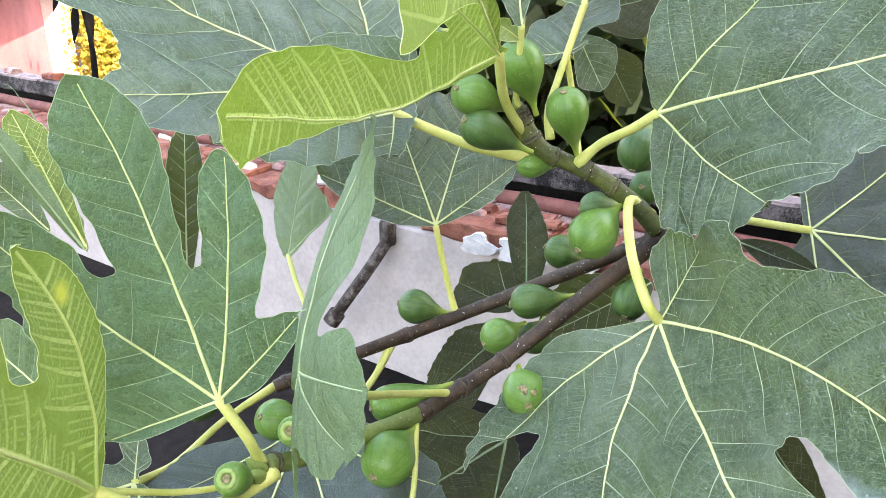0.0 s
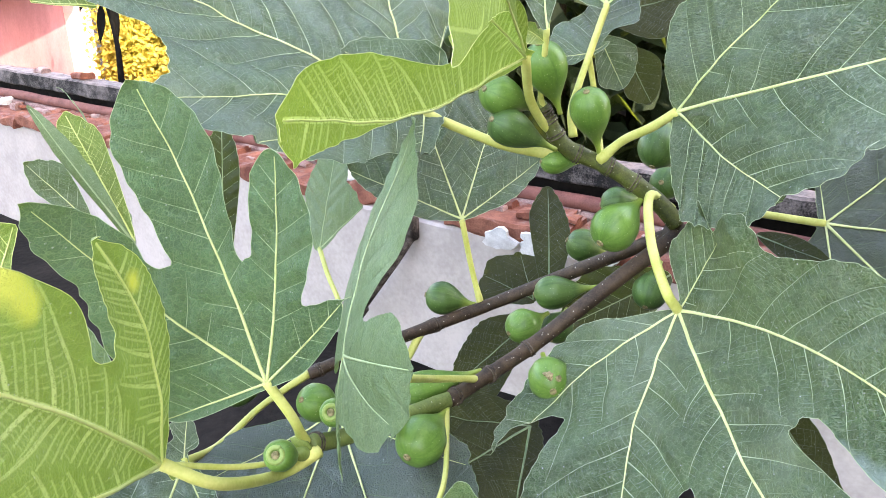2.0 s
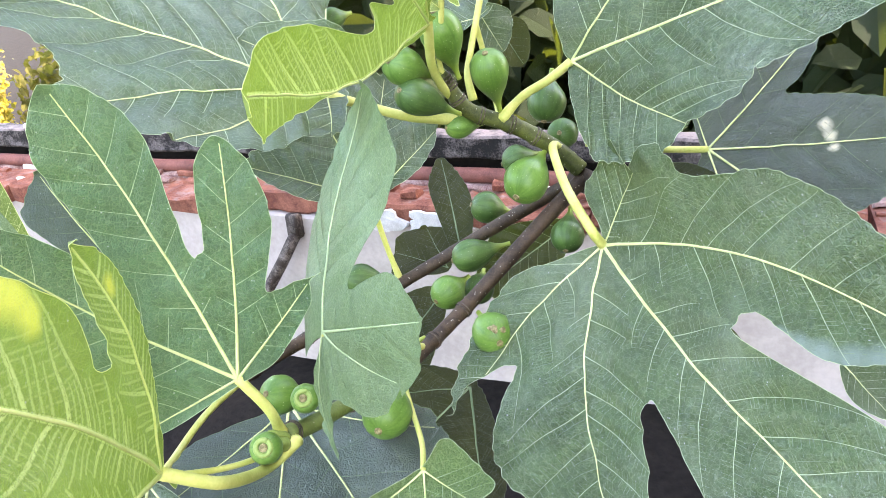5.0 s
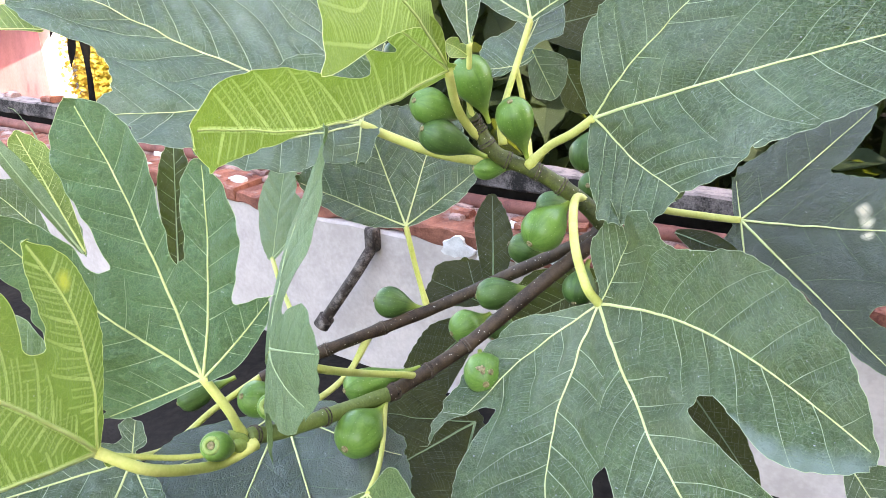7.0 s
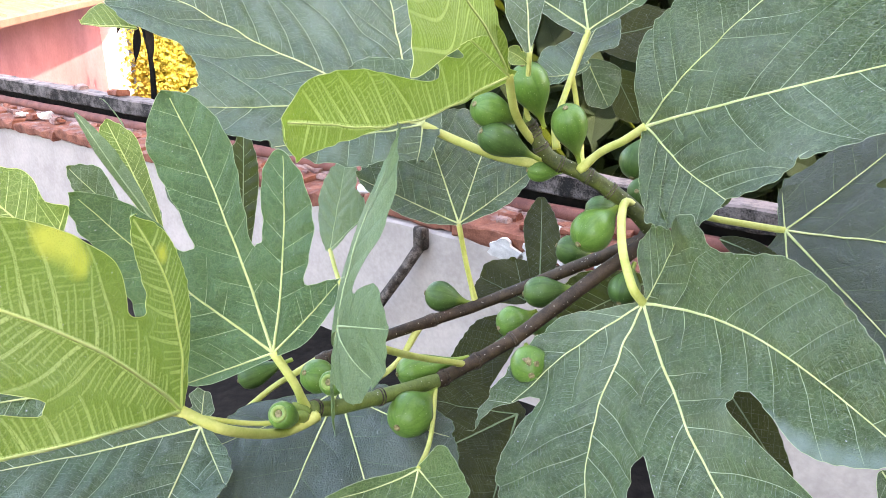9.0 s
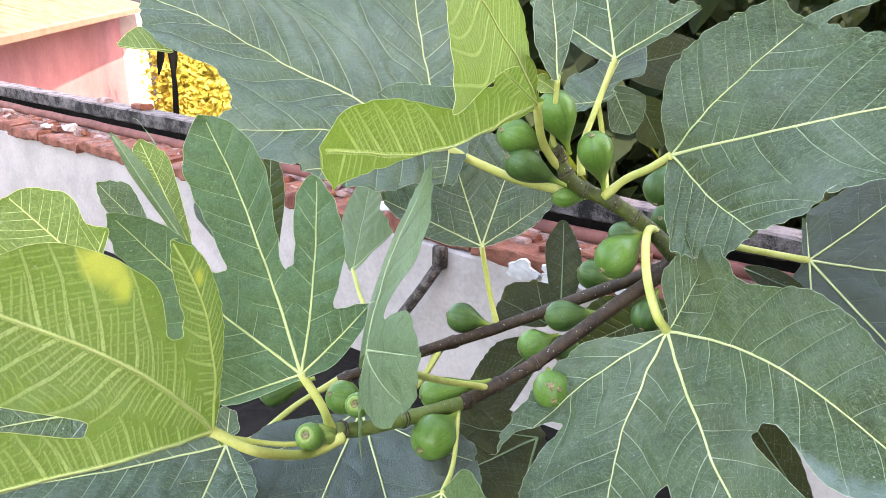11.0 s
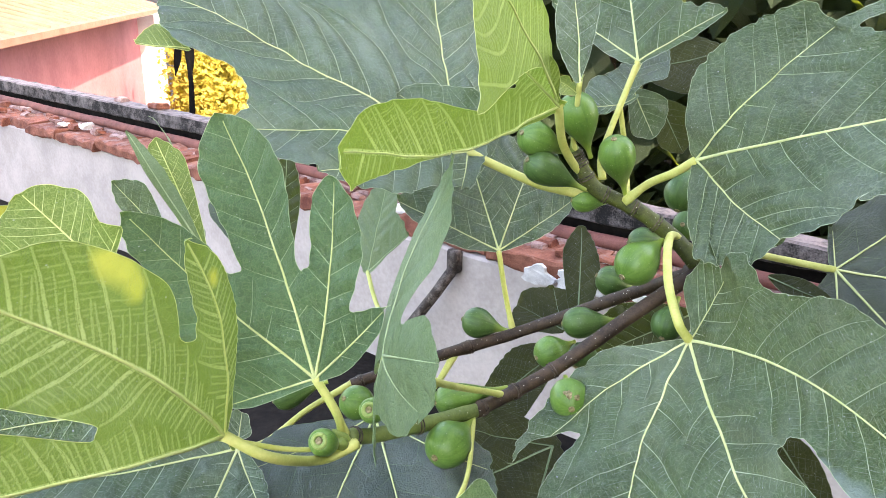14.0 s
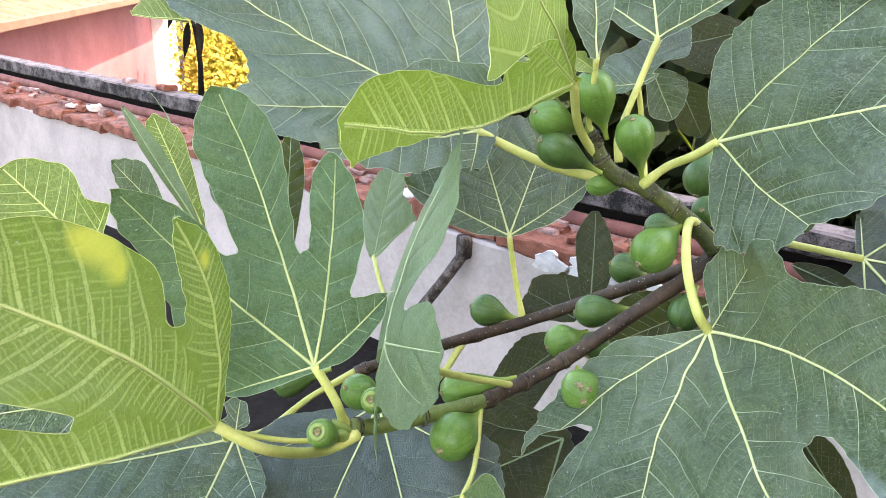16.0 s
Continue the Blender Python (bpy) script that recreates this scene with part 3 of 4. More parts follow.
def fig(eye, neck, radius, skin="light"):
    """A pear-shaped unripe fig from its eye to the neck where it joins the shoot."""
    eye, neck = Vector(eye), Vector(neck)
    way = neck - eye
    length = max(way.length, radius * 1.5)
    way = way.normalized()
    foot = neck - way * length
    side = way.orthogonal().normalized()
    other = way.cross(side)
    verts, faces = [], []
    rows, sides = 22, 24
    widest = min(radius * 1.05, length * 0.5)
    for i in range(rows + 1):
        f = i / rows
        d = f * length
        if d < widest:
            r = radius * math.sqrt(max(0.0, 1 - (1 - d / widest) ** 2)) ** 0.9
        else:
            q = (d - widest) / (length - widest)
            r = 0.0022 + (radius - 0.0022) * (0.5 + 0.5 * math.cos(math.pi * min(1.0, q * 1.12))) ** 0.95
        if i == 0:
            r = radius * 0.10
        for k in range(sides):
            a = 2 * math.pi * k / sides
            wob = 1 + 0.018 * math.cos(a * 9 + f) * math.sin(f * math.pi) + 0.03 * noise.noise((math.cos(a) * 1.3 + eye.x * 40, math.sin(a) * 1.3, f * 2))
            verts.append(foot + way * d + (side * math.cos(a) + other * math.sin(a)) * r * wob - foot)
    for i in range(rows):
        for k in range(sides):
            faces.append((i * sides + k, i * sides + (k + 1) % sides, (i + 1) * sides + (k + 1) % sides, (i + 1) * sides + k))
    faces.append(tuple(range(sides))[::-1])
    faces.append(tuple(rows * sides + k for k in range(sides)))
    blunt = radius < 0.0112
    if blunt:
        verts = [v - way * min(0.0, v.dot(way) - 0.0030) if v.dot(way) < 0.0030 else v for v in verts]
    fruit = part("fig", verts, faces, FIG if skin == "light" else FIG_SHADED, fig_tree, "unripe green fig with pale specks", foot - TREE_FOOT)
    turns = fruit.data.uv_layers.new(name="UVMap")
    for loop, spot in zip(fruit.data.loops, turns.data):
        row, k = divmod(loop.vertex_index, sides)
        spot.uv = (k * 0.9, row / rows * 1.6 + eye.x * 50)
    lengths = fruit.data.uv_layers.new(name="along")
    for loop, spot in zip(fruit.data.loops, lengths.data):
        spot.uv = (0.5, loop.vertex_index // sides / rows)
    if blunt:
        wreath = [way * 0.0032 + (side * math.cos(2 * math.pi * j / 20) + other * math.sin(2 * math.pi * j / 20)) * radius * 0.46 for j in range(21)]
        part("eye_ring", *tube(wreath, radius * 0.17, 8), YOUNG_RING, fruit, "raised pale green ring round the eye")
        part("fig_eye", *tube([way * 0.0026, way * 0.0042], [radius * 0.26, radius * 0.30], 12), FIG_EYE, fruit, "small brown eye of the young fig")
        return fruit
    ring = []
    for j in range(9):
        a = 2 * math.pi * j / 8
        ring.append(way * (-0.0002) + (side * math.cos(a) + other * math.sin(a)) * radius * 0.12)
    pieces = [tube(ring, radius * 0.05, 6)]
    pieces.append(tube([way * (-0.0008), way * 0.003], [radius * 0.06, radius * 0.10], 8))
    part("fig_eye", *join(pieces), FIG_EYE, fruit, "small brown ring-shaped eye of the fig")
    return fruit


def shoot(points, thick, thin, mat, label, rings=()):
    """A branch through the points, with swollen nodes and ring scars at the given shares of its length."""
    line = glide(points, 14)
    n = len(line) - 1
    radii = []
    for k in range(n + 1):
        f = k / n
        r = thick + (thin - thick) * f
        for q in rings:
            r += 0.0011 * math.exp(-((f - q) * 60) ** 2)
        r *= 1 + 0.05 * noise.noise(line[k] * 60)
        radii.append(r)
    ob = part("branch", *tube([p - TREE_FOOT for p in line], radii, 16), mat, fig_tree, label)
    for q in rings:
        i = min(max(round(q * n), 1), n - 1)
        p, way = line[i], (line[i + 1] - line[i - 1]).normalized()
        side = way.orthogonal().normalized()
        other = way.cross(side)
        for off in (-0.0016, 0.0012):
            loop = [p - TREE_FOOT + way * (off + 0.0006 * math.sin(2 * math.pi * j / 16)) + (side * math.cos(2 * math.pi * j / 16) + other * math.sin(2 * math.pi * j / 16)) * radii[i] * 1.0 for j in range(17)]
            part("ring_scar", *tube(loop, 0.0006, 5), RING, ob)
    return ob


RING = plain_material("ring_scar", (0.016, 0.011, 0.008), (0.15, 0.115, 0.085), 220, 0.8, 0.3)


def bud(foot, tip, thick, mat, label):
    """A pointed bud wrapped in two scales at the end of a shoot."""
    foot, tip = Vector(foot), Vector(tip)
    line = [foot.lerp(tip, k / 8) - TREE_FOOT for k in range(9)]
    return part("bud", *tube(line, [thick * math.sin(math.pi * (0.22 + 0.75 * k / 8)) for k in range(9)], 10), mat, fig_tree, label)


# ---------- setting: ground, low wall with clay coping and an old beam ----------
WALL_START, WALL_WAY, WALL_OUT = Vector((0.0, 1.125, 0.0)), Vector((-0.835, 0.55, 0.0)).normalized(), Vector((-0.55, -0.835, 0.0)).normalized()
WALL_TOP = 0.274


def on_wall(s, out, z):
    """A place s metres along the wall, out metres in front of its face, z above the ground."""
    return WALL_START + WALL_WAY * s + WALL_OUT * out + Vector((0, 0, z))


def slab(s0, s1, o0, o1, z0, z1, rough=0.0, cuts=1, seed=0.0, tilt=0.0):
    """A box along the wall with cut-up, uneven edges."""
    verts, faces = [], []
    for i in range(cuts + 1):
        s = s0 + (s1 - s0) * i / cuts
        bevel = min(0.004, abs(o1 - o0) * 0.2, abs(z1 - z0) * 0.25)
        for o, z in ((o0, z0 + bevel), (o0, z1 - bevel), (o0 - bevel, z1), (o1 + bevel, z1), (o1, z1 - bevel), (o1, z0 + bevel), (o1 + bevel, z0), (o0 - bevel, z0)):
            k = rough * noise.noise((s * 23 + seed, o * 40 + seed, z * 40))
            k2 = rough * noise.noise((s * 31 + seed, o * 33, z * 51 + seed))
            verts.append(on_wall(s + 0.4 * k2, o + k, z + k2 + tilt * (s - s0)))
    for i in range(cuts):
        for k in range(8):
            a, b = i * 8 + k, i * 8 + (k + 1) % 8
            faces.append((a, a + 8, b + 8, b))
    faces.append(tuple(range(8)))
    faces.append(tuple(cuts * 8 + k for k in range(8))[::-1])
    return verts, faces


def block(x0, x1, y0, y1, z0, z1):
    v = [(x, y, z) for z in (z0, z1) for x, y in ((x0, y0), (x1, y0), (x1, y1), (x0, y1))]
    return v, [(3, 2, 1, 0), (4, 5, 6, 7), (0, 1, 5, 4), (1, 2, 6, 5), (2, 3, 7, 6), (3, 0, 4, 7)]


LOWER = -2.0


def ground_sheet():
    """One sheet in rows along the wall: the garden's terrace, and the lower ground behind its wall."""
    outs = [90 * (k / 40) ** 2.4 for k in range(40, 0, -1)] + [0.0, -0.06, -0.16] + [-0.2 - 90 * (k / 40) ** 2.4 for k in range(1, 41)]
    alongs = [90 * abs(k / 60) ** 2.2 * (1 if k > 0 else -1) for k in range(-60, 61)]
    verts = []
    for o in outs:
        for s in alongs:
            p = on_wall(s, o, 0)
            verts.append((p.x, p.y, (LOWER if o < -0.1 else 0.0) + 0.012 * noise.noise((p.x * 4, p.y * 4, 0))))
    m = len(alongs)
    faces = [(j * m + i, j * m + i + 1, (j + 1) * m + i + 1, (j + 1) * m + i) for j in range(len(outs) - 1) for i in range(m - 1)]
    return verts, [f[::-1] for f in faces]


tagged(part("ground", *ground_sheet(), EARTH), "grey bare ground coloured darker for shade, lower behind the wall", "ground", kind="structure")
wall = tagged(part("wall_garden", *slab(-2.2, 6.0, 0.0, -0.22, -2.2, WALL_TOP, 0.004, 160, 1.0), PLASTER, smooth=False), "low white plastered garden wall with stains", "wall", kind="structure")
coping = tagged(new("wall_coping"), "worn terracotta tile coping with rubble on the wall", "coping", kind="structure")
s, nth = -2.1, 0
while s < 5.8:
    length = random.uniform(0.13, 0.23)
    nth += 1
    front, top = 0.016 + random.uniform(-0.010, 0.005), 0.031 + random.uniform(-0.008, 0.005)
    if nth % 9 == 4:
        front -= 0.022
    part("tile", *slab(s, s + length - random.uniform(0.004, 0.014), front, -0.10, WALL_TOP + 0.001, WALL_TOP + top, 0.009, 11, s * 3.0, random.uniform(-0.03, 0.03)), TERRACOTTA, coping, smooth=False)
    s += length
part("bedding", *slab(-2.1, 5.9, -0.085, -0.22, WALL_TOP + 0.001, WALL_TOP + 0.034, 0.006, 260, 4.0), RUBBLE, coping, "crumbled mortar bedding", smooth=False)
# added strip: blocks light behind the beam, dark so the gap reads as shadow
part("packing", *slab(-2.1, 5.9, -0.165, -0.22, WALL_TOP + 0.030, WALL_TOP + 0.063, 0.003, 200, 6.0), EARTH, coping, "dark earth packing under the beam", smooth=False)
part("clay_rod", *tube([on_wall(-2.1 + 0.05 * k, -0.105, WALL_TOP + 0.043 + 0.003 * noise.noise((k * 0.3, 0, 0))) for k in range(160)], 0.013, 10), RED_ROD, coping, "long rounded red-brown clay edge")
for k in range(230):
    s, o = random.uniform(-1.2, 3.8), random.uniform(-0.085, -0.01)
    size = random.uniform(0.006, 0.026)
    z = WALL_TOP + 0.028
    part("rubble", *slab(s, s + size * random.uniform(1, 2.4), o, o - size, z, z + size * random.uniform(0.3, 0.7), size * 0.35, 3, k * 1.7), random.choice((RUBBLE, RUBBLE, TERRACOTTA, TERRACOTTA, TERRACOTTA, TERRACOTTA, FLAKE)), coping, smooth=False)
beam = tagged(part("timber_beam", *slab(-2.1, 5.8, -0.130, -0.178, WALL_TOP + 0.062, WALL_TOP + 0.102, 0.0030, 400, 8.0), TIMBER, smooth=False), "weathered dark grey timber beam lying on the wall coping", "beam")


for k, (s, o, size, mat) in enumerate(((0.62, -0.155, 0.05, TERRACOTTA), (0.70, -0.155, 0.03, RUBBLE), (0.47, -0.155, 0.032, TERRACOTTA), (0.95, -0.155, 0.045, TERRACOTTA), (0.80, -0.155, 0.03, FLAKE), (1.25, -0.155, 0.05, TERRACOTTA), (1.45, -0.155, 0.04, RUBBLE), (0.38, -0.155, 0.022, RUBBLE))):
    chip = part("brick_chip", *slab(s, s + size, o + size * 0.35, o - size * 0.35, WALL_TOP + 0.101, WALL_TOP + 0.101 + size * 0.3, size * 0.22, 5, k * 3.1), mat, smooth=False)
    tagged(chip, "broken brick chip lying on the timber beam", "brick chip", "chips on the beam")


def fallen_leaf(s, o, z, length, turn, mat, label):
    """A small dry leaf, cupped along its rib."""
    rows = [(f, 0.22 * math.sin(math.pi * f ** 0.85)) for f in (0.0, 0.15, 0.35, 0.55, 0.75, 0.9, 1.0)]
    c, n = math.cos(turn), math.sin(turn)
    verts = [on_wall(s + length * (f * c - w * u * n), o + length * (f * n + w * u * c), z + length * (0.08 + 0.12 * abs(u) + 0.1 * f * f)) for f, w in rows for u in (-1, -0.5, 0, 0.5, 1)]
    faces = [(5 * j + u, 5 * j + u + 1, 5 * j + u + 6, 5 * j + u + 5) for j in range(6) for u in range(4)]
    leaf = part("fallen_leaf", verts, faces, mat)
    leaf.data.uv_layers.new(name="UVMap")
    return tagged(leaf, label, "leaf", "fallen leaves on the beam")


for k in range(14):
    dry = k % 3 == 0
    fallen_leaf(random.uniform(0.18, 0.52), random.uniform(-0.172, -0.142), WALL_TOP + 0.101, random.uniform(0.018, 0.036), random.uniform(0, 6.28), RUBBLE if dry else LEAF["young"], "small dry brown leaf on the weathered beam" if dry else "small withered yellow-green leaf on the weathered beam")


def paint_flake(s, z, wide, tall, seed):
    """A thin ragged patch of old paint on the coping's front edge."""
    verts, faces, n = [], [], 22
    for layer, out in ((0, 0.0135), (1, 0.0185)):
        for k in range(n):
            a = 2 * math.pi * k / n
            r = 1 + 0.75 * noise.noise((math.cos(a) * 1.7 + seed, math.sin(a) * 1.7, seed))
            r *= 1 - 0.06 * layer
            verts.append(on_wall(s + math.cos(a) * wide * r, out + 0.002 * noise.noise((a, seed, 1)), z + math.sin(a) * tall * r))
    faces = [(k, (k + 1) % n, n + (k + 1) % n, n + k) for k in range(n)] + [tuple(range(n, 2 * n)), tuple(range(n))[::-1]]
    flake = part("paint_flake", verts, faces, FLAKE, smooth=False)
    return tagged(flake, "peeling white paint flake on the clay coping", "paint flake", "paint flakes on the coping")


for s, z, wide, tall, seed in ((-0.075, WALL_TOP + 0.006, 0.028, 0.016, 1.3), (-0.135, WALL_TOP + 0.008, 0.034, 0.017, 4.1), (-0.19, WALL_TOP + 0.010, 0.024, 0.013, 7.7), (-0.25, WALL_TOP + 0.012, 0.014, 0.008, 9.2), (0.55, WALL_TOP + 0.010, 0.018, 0.008, 2.6), (0.98, WALL_TOP + 0.012, 0.025, 0.007, 5.2)):
    paint_flake(s, z, wide, tall, seed)
pipe = tagged(new("wall_pipe"), "short grey weathered pipe on a bracket under the coping", "pipe")
part("tube", *tube([on_wall(0.102, 0.012, 0.245), on_wall(0.125, 0.03, 0.20), on_wall(0.150, 0.05, 0.155), on_wall(0.178, 0.072, 0.105)], 0.0100, 14), IRON, pipe, "grey mottled pipe")
part("collar", *tube([on_wall(0.170, 0.066, 0.119), on_wall(0.180, 0.074, 0.101)], 0.0145, 14), IRON, pipe, "pale pipe collar")
part("bracket", *slab(0.092, 0.112, 0.018, 0.0, 0.238, 0.279, 0.003, 3, 2.0), IRON, pipe, "dark iron bracket")

# a tall plain wall, added out of view, keeps the plant in the shade
tagged(part("wall_house", [(x, y, z) for z in (0, 6.5) for x, y in ((1.35, -6.0), (1.65, -6.0), (1.65, 0.55), (1.35, 0.55))],
            [(3, 2, 1, 0), (4, 5, 6, 7), (0, 1, 5, 4), (1, 2, 6, 5), (2, 3, 7, 6), (3, 0, 4, 7)], SHADE_WALL, smooth=False), "added plain dark wall out of view that shades the plant", "wall", kind="structure")

# ---------- the pink outbuilding behind the wall ----------
house = tagged(new("pink_outbuilding"), "pink rendered outbuilding with a pale tiled roof beyond the wall", "house")


HOUSE = Matrix.Translation((-4.13, 6.95, LOWER)) @ Euler((0, 0, radians(104.5))).to_matrix().to_4x4()


def at_house(shape):
    return [HOUSE @ Vector(v) for v in shape[0]], shape[1]


part("house_wall", *at_house(block(-3.9, 1.5, -0.30, 3.0, 0.0, 2.44)), PINK, house, "faded pink render", smooth=False)
part("corner_post", *at_house(block(1.35, 1.80, -0.48, -0.29, 0.0, 2.40)), PALE_POST, house, "pale corner post", smooth=False)
roof = part("roof", *at_house(([(-4.0, -0.66, 2.36), (1.25, -0.66, 2.36), (1.25, 3.2, 3.3), (-4.0, 3.2, 3.3), (-4.0, -0.66, 2.40), (1.25, -0.66, 2.40), (1.25, 3.2, 3.34), (-4.0, 3.2, 3.34)],
                                 [(3, 2, 1, 0), (4, 5, 6, 7), (0, 1, 5, 4), (1, 2, 6, 5), (2, 3, 7, 6), (3, 0, 4, 7)])), ROOF_TILE, house, "sunlit pale clay roof", smooth=False)
for k in range(25):
    x = -3.9 + 0.21 * k
    line = [HOUSE @ Vector((x + 0.02 * noise.noise((k, j, 0)), -0.63 + 0.02 * random.random() + 3.34 * j / 8, 2.40 + 0.925 * j / 8)) for j in range(9)]
    part("roof_tile", *tube(line, 0.022, 8), ROOF_TILE, roof)

# ---------- the fig tree: branches ----------
shoot([(0.177, 0.586, 0.475), (0.122, 0.565, 0.441), (0.058, 0.550, 0.392), (0.023, 0.523, 0.381), (-0.019, 0.478, 0.379)],
      0.0070, 0.0060, BARK, "brown fig branch with pale specks and ring scars", [0.55, 0.8, 0.97])
shoot([(-0.018, 0.480, 0.379), (-0.060, 0.438, 0.388), (-0.091, 0.404, 0.398), (-0.107, 0.381, 0.410)],
      0.0064, 0.0057, GREEN_BARK, "green young fig shoot with ring scars", [0.35, 0.93])
shoot([(0.180, 0.596, 0.474), (0.124, 0.641, 0.427), (0.015, 0.670, 0.364), (-0.051, 0.636, 0.354), (-0.114, 0.612, 0.340), (-0.152, 0.596, 0.330)],
      0.0067, 0.0058, BARK, "brown fig branch with pale specks and ring scars", [0.55, 0.72, 0.95])
shoot([(0.177, 0.589, 0.483), (0.155, 0.597, 0.505), (0.120, 0.601, 0.529), (0.081, 0.604, 0.547), (0.064, 0.606, 0.571), (0.058, 0.605, 0.582)],
      0.0080, 0.0062, OLIVE_BARK, "olive-brown fig shoot with many ring scars", [0.3, 0.42, 0.55, 0.68, 0.78, 0.86, 0.93])
shoot([(0.172, 0.586, 0.477), (0.241, 0.624, 0.434), (0.337, 0.657, 0.377), (0.461, 0.675, 0.334), (0.704, 0.730, 0.140), (0.744, 0.730, 0.000)],
      0.011, 0.017, BARK, "brown fig branch with pale specks and ring scars", [])

# ---------- the fig tree: leaves ----------
# this leaf carries the painted sheen on its margin
fig_leaf("bleached", (0.152, 0.484, 0.455), (0.094, -0.964, -0.249), (-0.768, -0.230, 0.597),
         [(86, 0.062, 0.34, 0.041, 1.44, -0.029, 0.031),
          (25, 0.242, 0.59, 0.069, 0.79, -0.030, 0.004),
          (-1, 0.278, 0.87, 0.055, 0.83, -0.061, 0.006),
          (-35, 0.216, 0.96, 0.029, 0.74, -0.073, -0.006),
          (-75, 0.172, 0.82, -0.012, 0.38, -0.056, 0.027)],
         [(179, 0.003, 0.000), (58, 0.102, 0.000), (15, 0.138, 0.010), (-21, 0.137, 0.008), (-71, 0.116, 0.000)],
         stalk=[(0.172, 0.598, 0.493), (0.150, 0.586, 0.510), (0.139, 0.527, 0.492), (0.141, 0.482, 0.472)], secondary=8, bows=(0.08, 0.07, -0.02, -0.07, -0.10), cup=(-0.67, 0.84, -0.19), waves=1.6)
fig_leaf("waxy", (0.156, 0.553, 0.588), (0.459, -0.800, 0.386), (-0.884, -0.455, 0.109),
         [(35, 0.141, 0.39, 0.048, 1.30, -0.028, -0.007),
          (3, 0.251, 0.74, 0.037, 0.81, -0.046, -0.006),
          (-38, 0.127, 1.16, 0.053, 0.45, -0.053, 0.019)],
         [(-106, 0.010, 0.000), (29, 0.151, 0.000), (-20, 0.160, 0.000)],
         stalk=[(0.108, 0.599, 0.537), (0.125, 0.591, 0.556), (0.142, 0.570, 0.572)], secondary=8, teeth=0.0013, waves=1.6, blunt=0.54, bows=(0.0, -0.02, -0.04), cup=(-1.96, 1.10, -1.37))
fig_leaf("dusty", (-0.039, 0.609, 0.576), (-0.891, 0.003, 0.454), (0.414, -0.405, 0.815),
         [(103, 0.045, 0.40, 0.013, 1.21, -0.018, -0.014),
          (51, 0.164, 0.57, 0.038, 1.06, 0.0, -0.005),
          (35, 0.216, 0.91, 0.012, 0.94, -0.023, 0.000),
          (2, 0.307, 0.85, 0.060, 0.82, -0.091, 0.007),
          (-59, 0.258, 0.95, 0.058, 0.94, -0.062, -0.001),
          (-85, 0.134, 1.26, 0.001, 0.52, -0.002, -0.010)],
         [(-159, 0.017, 0.000), (73, 0.092, 0.000), (46, 0.200, 0.000), (17, 0.218, 0.000), (-35, 0.246, 0.000), (-81, 0.223, 0.000)],
         stalk=[(0.076, 0.610, 0.539), (0.033, 0.606, 0.547), (-0.005, 0.608, 0.561)], secondary=8, waves=1.6, bows=(0.0, 0.0, -0.04, -0.01, 0.0, 0.0), cup=(0.03, 0.81, -0.44))
fig_leaf("green", (-0.128, 0.375, 0.460), (-0.320, 0.231, 0.919), (-0.087, -0.973, 0.215),
         [(93, 0.074, 0.61, 0.006, 0.95, -0.007, -0.027),
          (29, 0.168, 0.68, 0.021, 0.73, -0.017, 0.013),
          (3, 0.197, 0.79, 0.025, 0.75, -0.032, -0.007),
          (-26, 0.145, 0.85, 0.016, 0.67, -0.026, 0.019),
          (-62, 0.077, 1.13, -0.002, 0.35, -0.012, -0.003)],
         [(-159, 0.003, 0.000), (58, 0.090, 0.000), (19, 0.092, 0.006), (-13, 0.079, 0.005), (-48, 0.059, 0.004)],
         stalk=[(-0.110, 0.381, 0.412), (-0.114, 0.373, 0.436)], secondary=8, blunt=0.66, teeth=0.0005, bows=(0.0, 0.04, -0.02, -0.01, -0.01), cup=(-0.18, 4.31, 0.32))
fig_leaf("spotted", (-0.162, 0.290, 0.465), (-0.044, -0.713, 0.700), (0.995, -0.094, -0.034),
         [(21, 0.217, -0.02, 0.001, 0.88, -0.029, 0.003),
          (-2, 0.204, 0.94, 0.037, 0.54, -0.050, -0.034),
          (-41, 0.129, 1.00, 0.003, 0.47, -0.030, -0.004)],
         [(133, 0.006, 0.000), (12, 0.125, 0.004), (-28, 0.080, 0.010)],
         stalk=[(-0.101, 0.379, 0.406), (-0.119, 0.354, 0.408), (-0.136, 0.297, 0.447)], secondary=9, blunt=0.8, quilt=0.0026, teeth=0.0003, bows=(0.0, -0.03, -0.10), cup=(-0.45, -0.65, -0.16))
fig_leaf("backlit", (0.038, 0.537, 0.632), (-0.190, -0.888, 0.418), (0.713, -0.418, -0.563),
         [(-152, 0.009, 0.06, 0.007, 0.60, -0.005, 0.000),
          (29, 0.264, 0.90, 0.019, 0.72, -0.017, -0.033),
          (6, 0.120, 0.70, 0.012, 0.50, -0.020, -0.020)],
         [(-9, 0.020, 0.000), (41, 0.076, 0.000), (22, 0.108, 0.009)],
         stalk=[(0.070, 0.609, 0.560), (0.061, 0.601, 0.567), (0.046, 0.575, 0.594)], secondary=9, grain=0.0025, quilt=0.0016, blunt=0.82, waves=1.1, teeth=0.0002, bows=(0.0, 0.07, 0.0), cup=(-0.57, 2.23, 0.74))
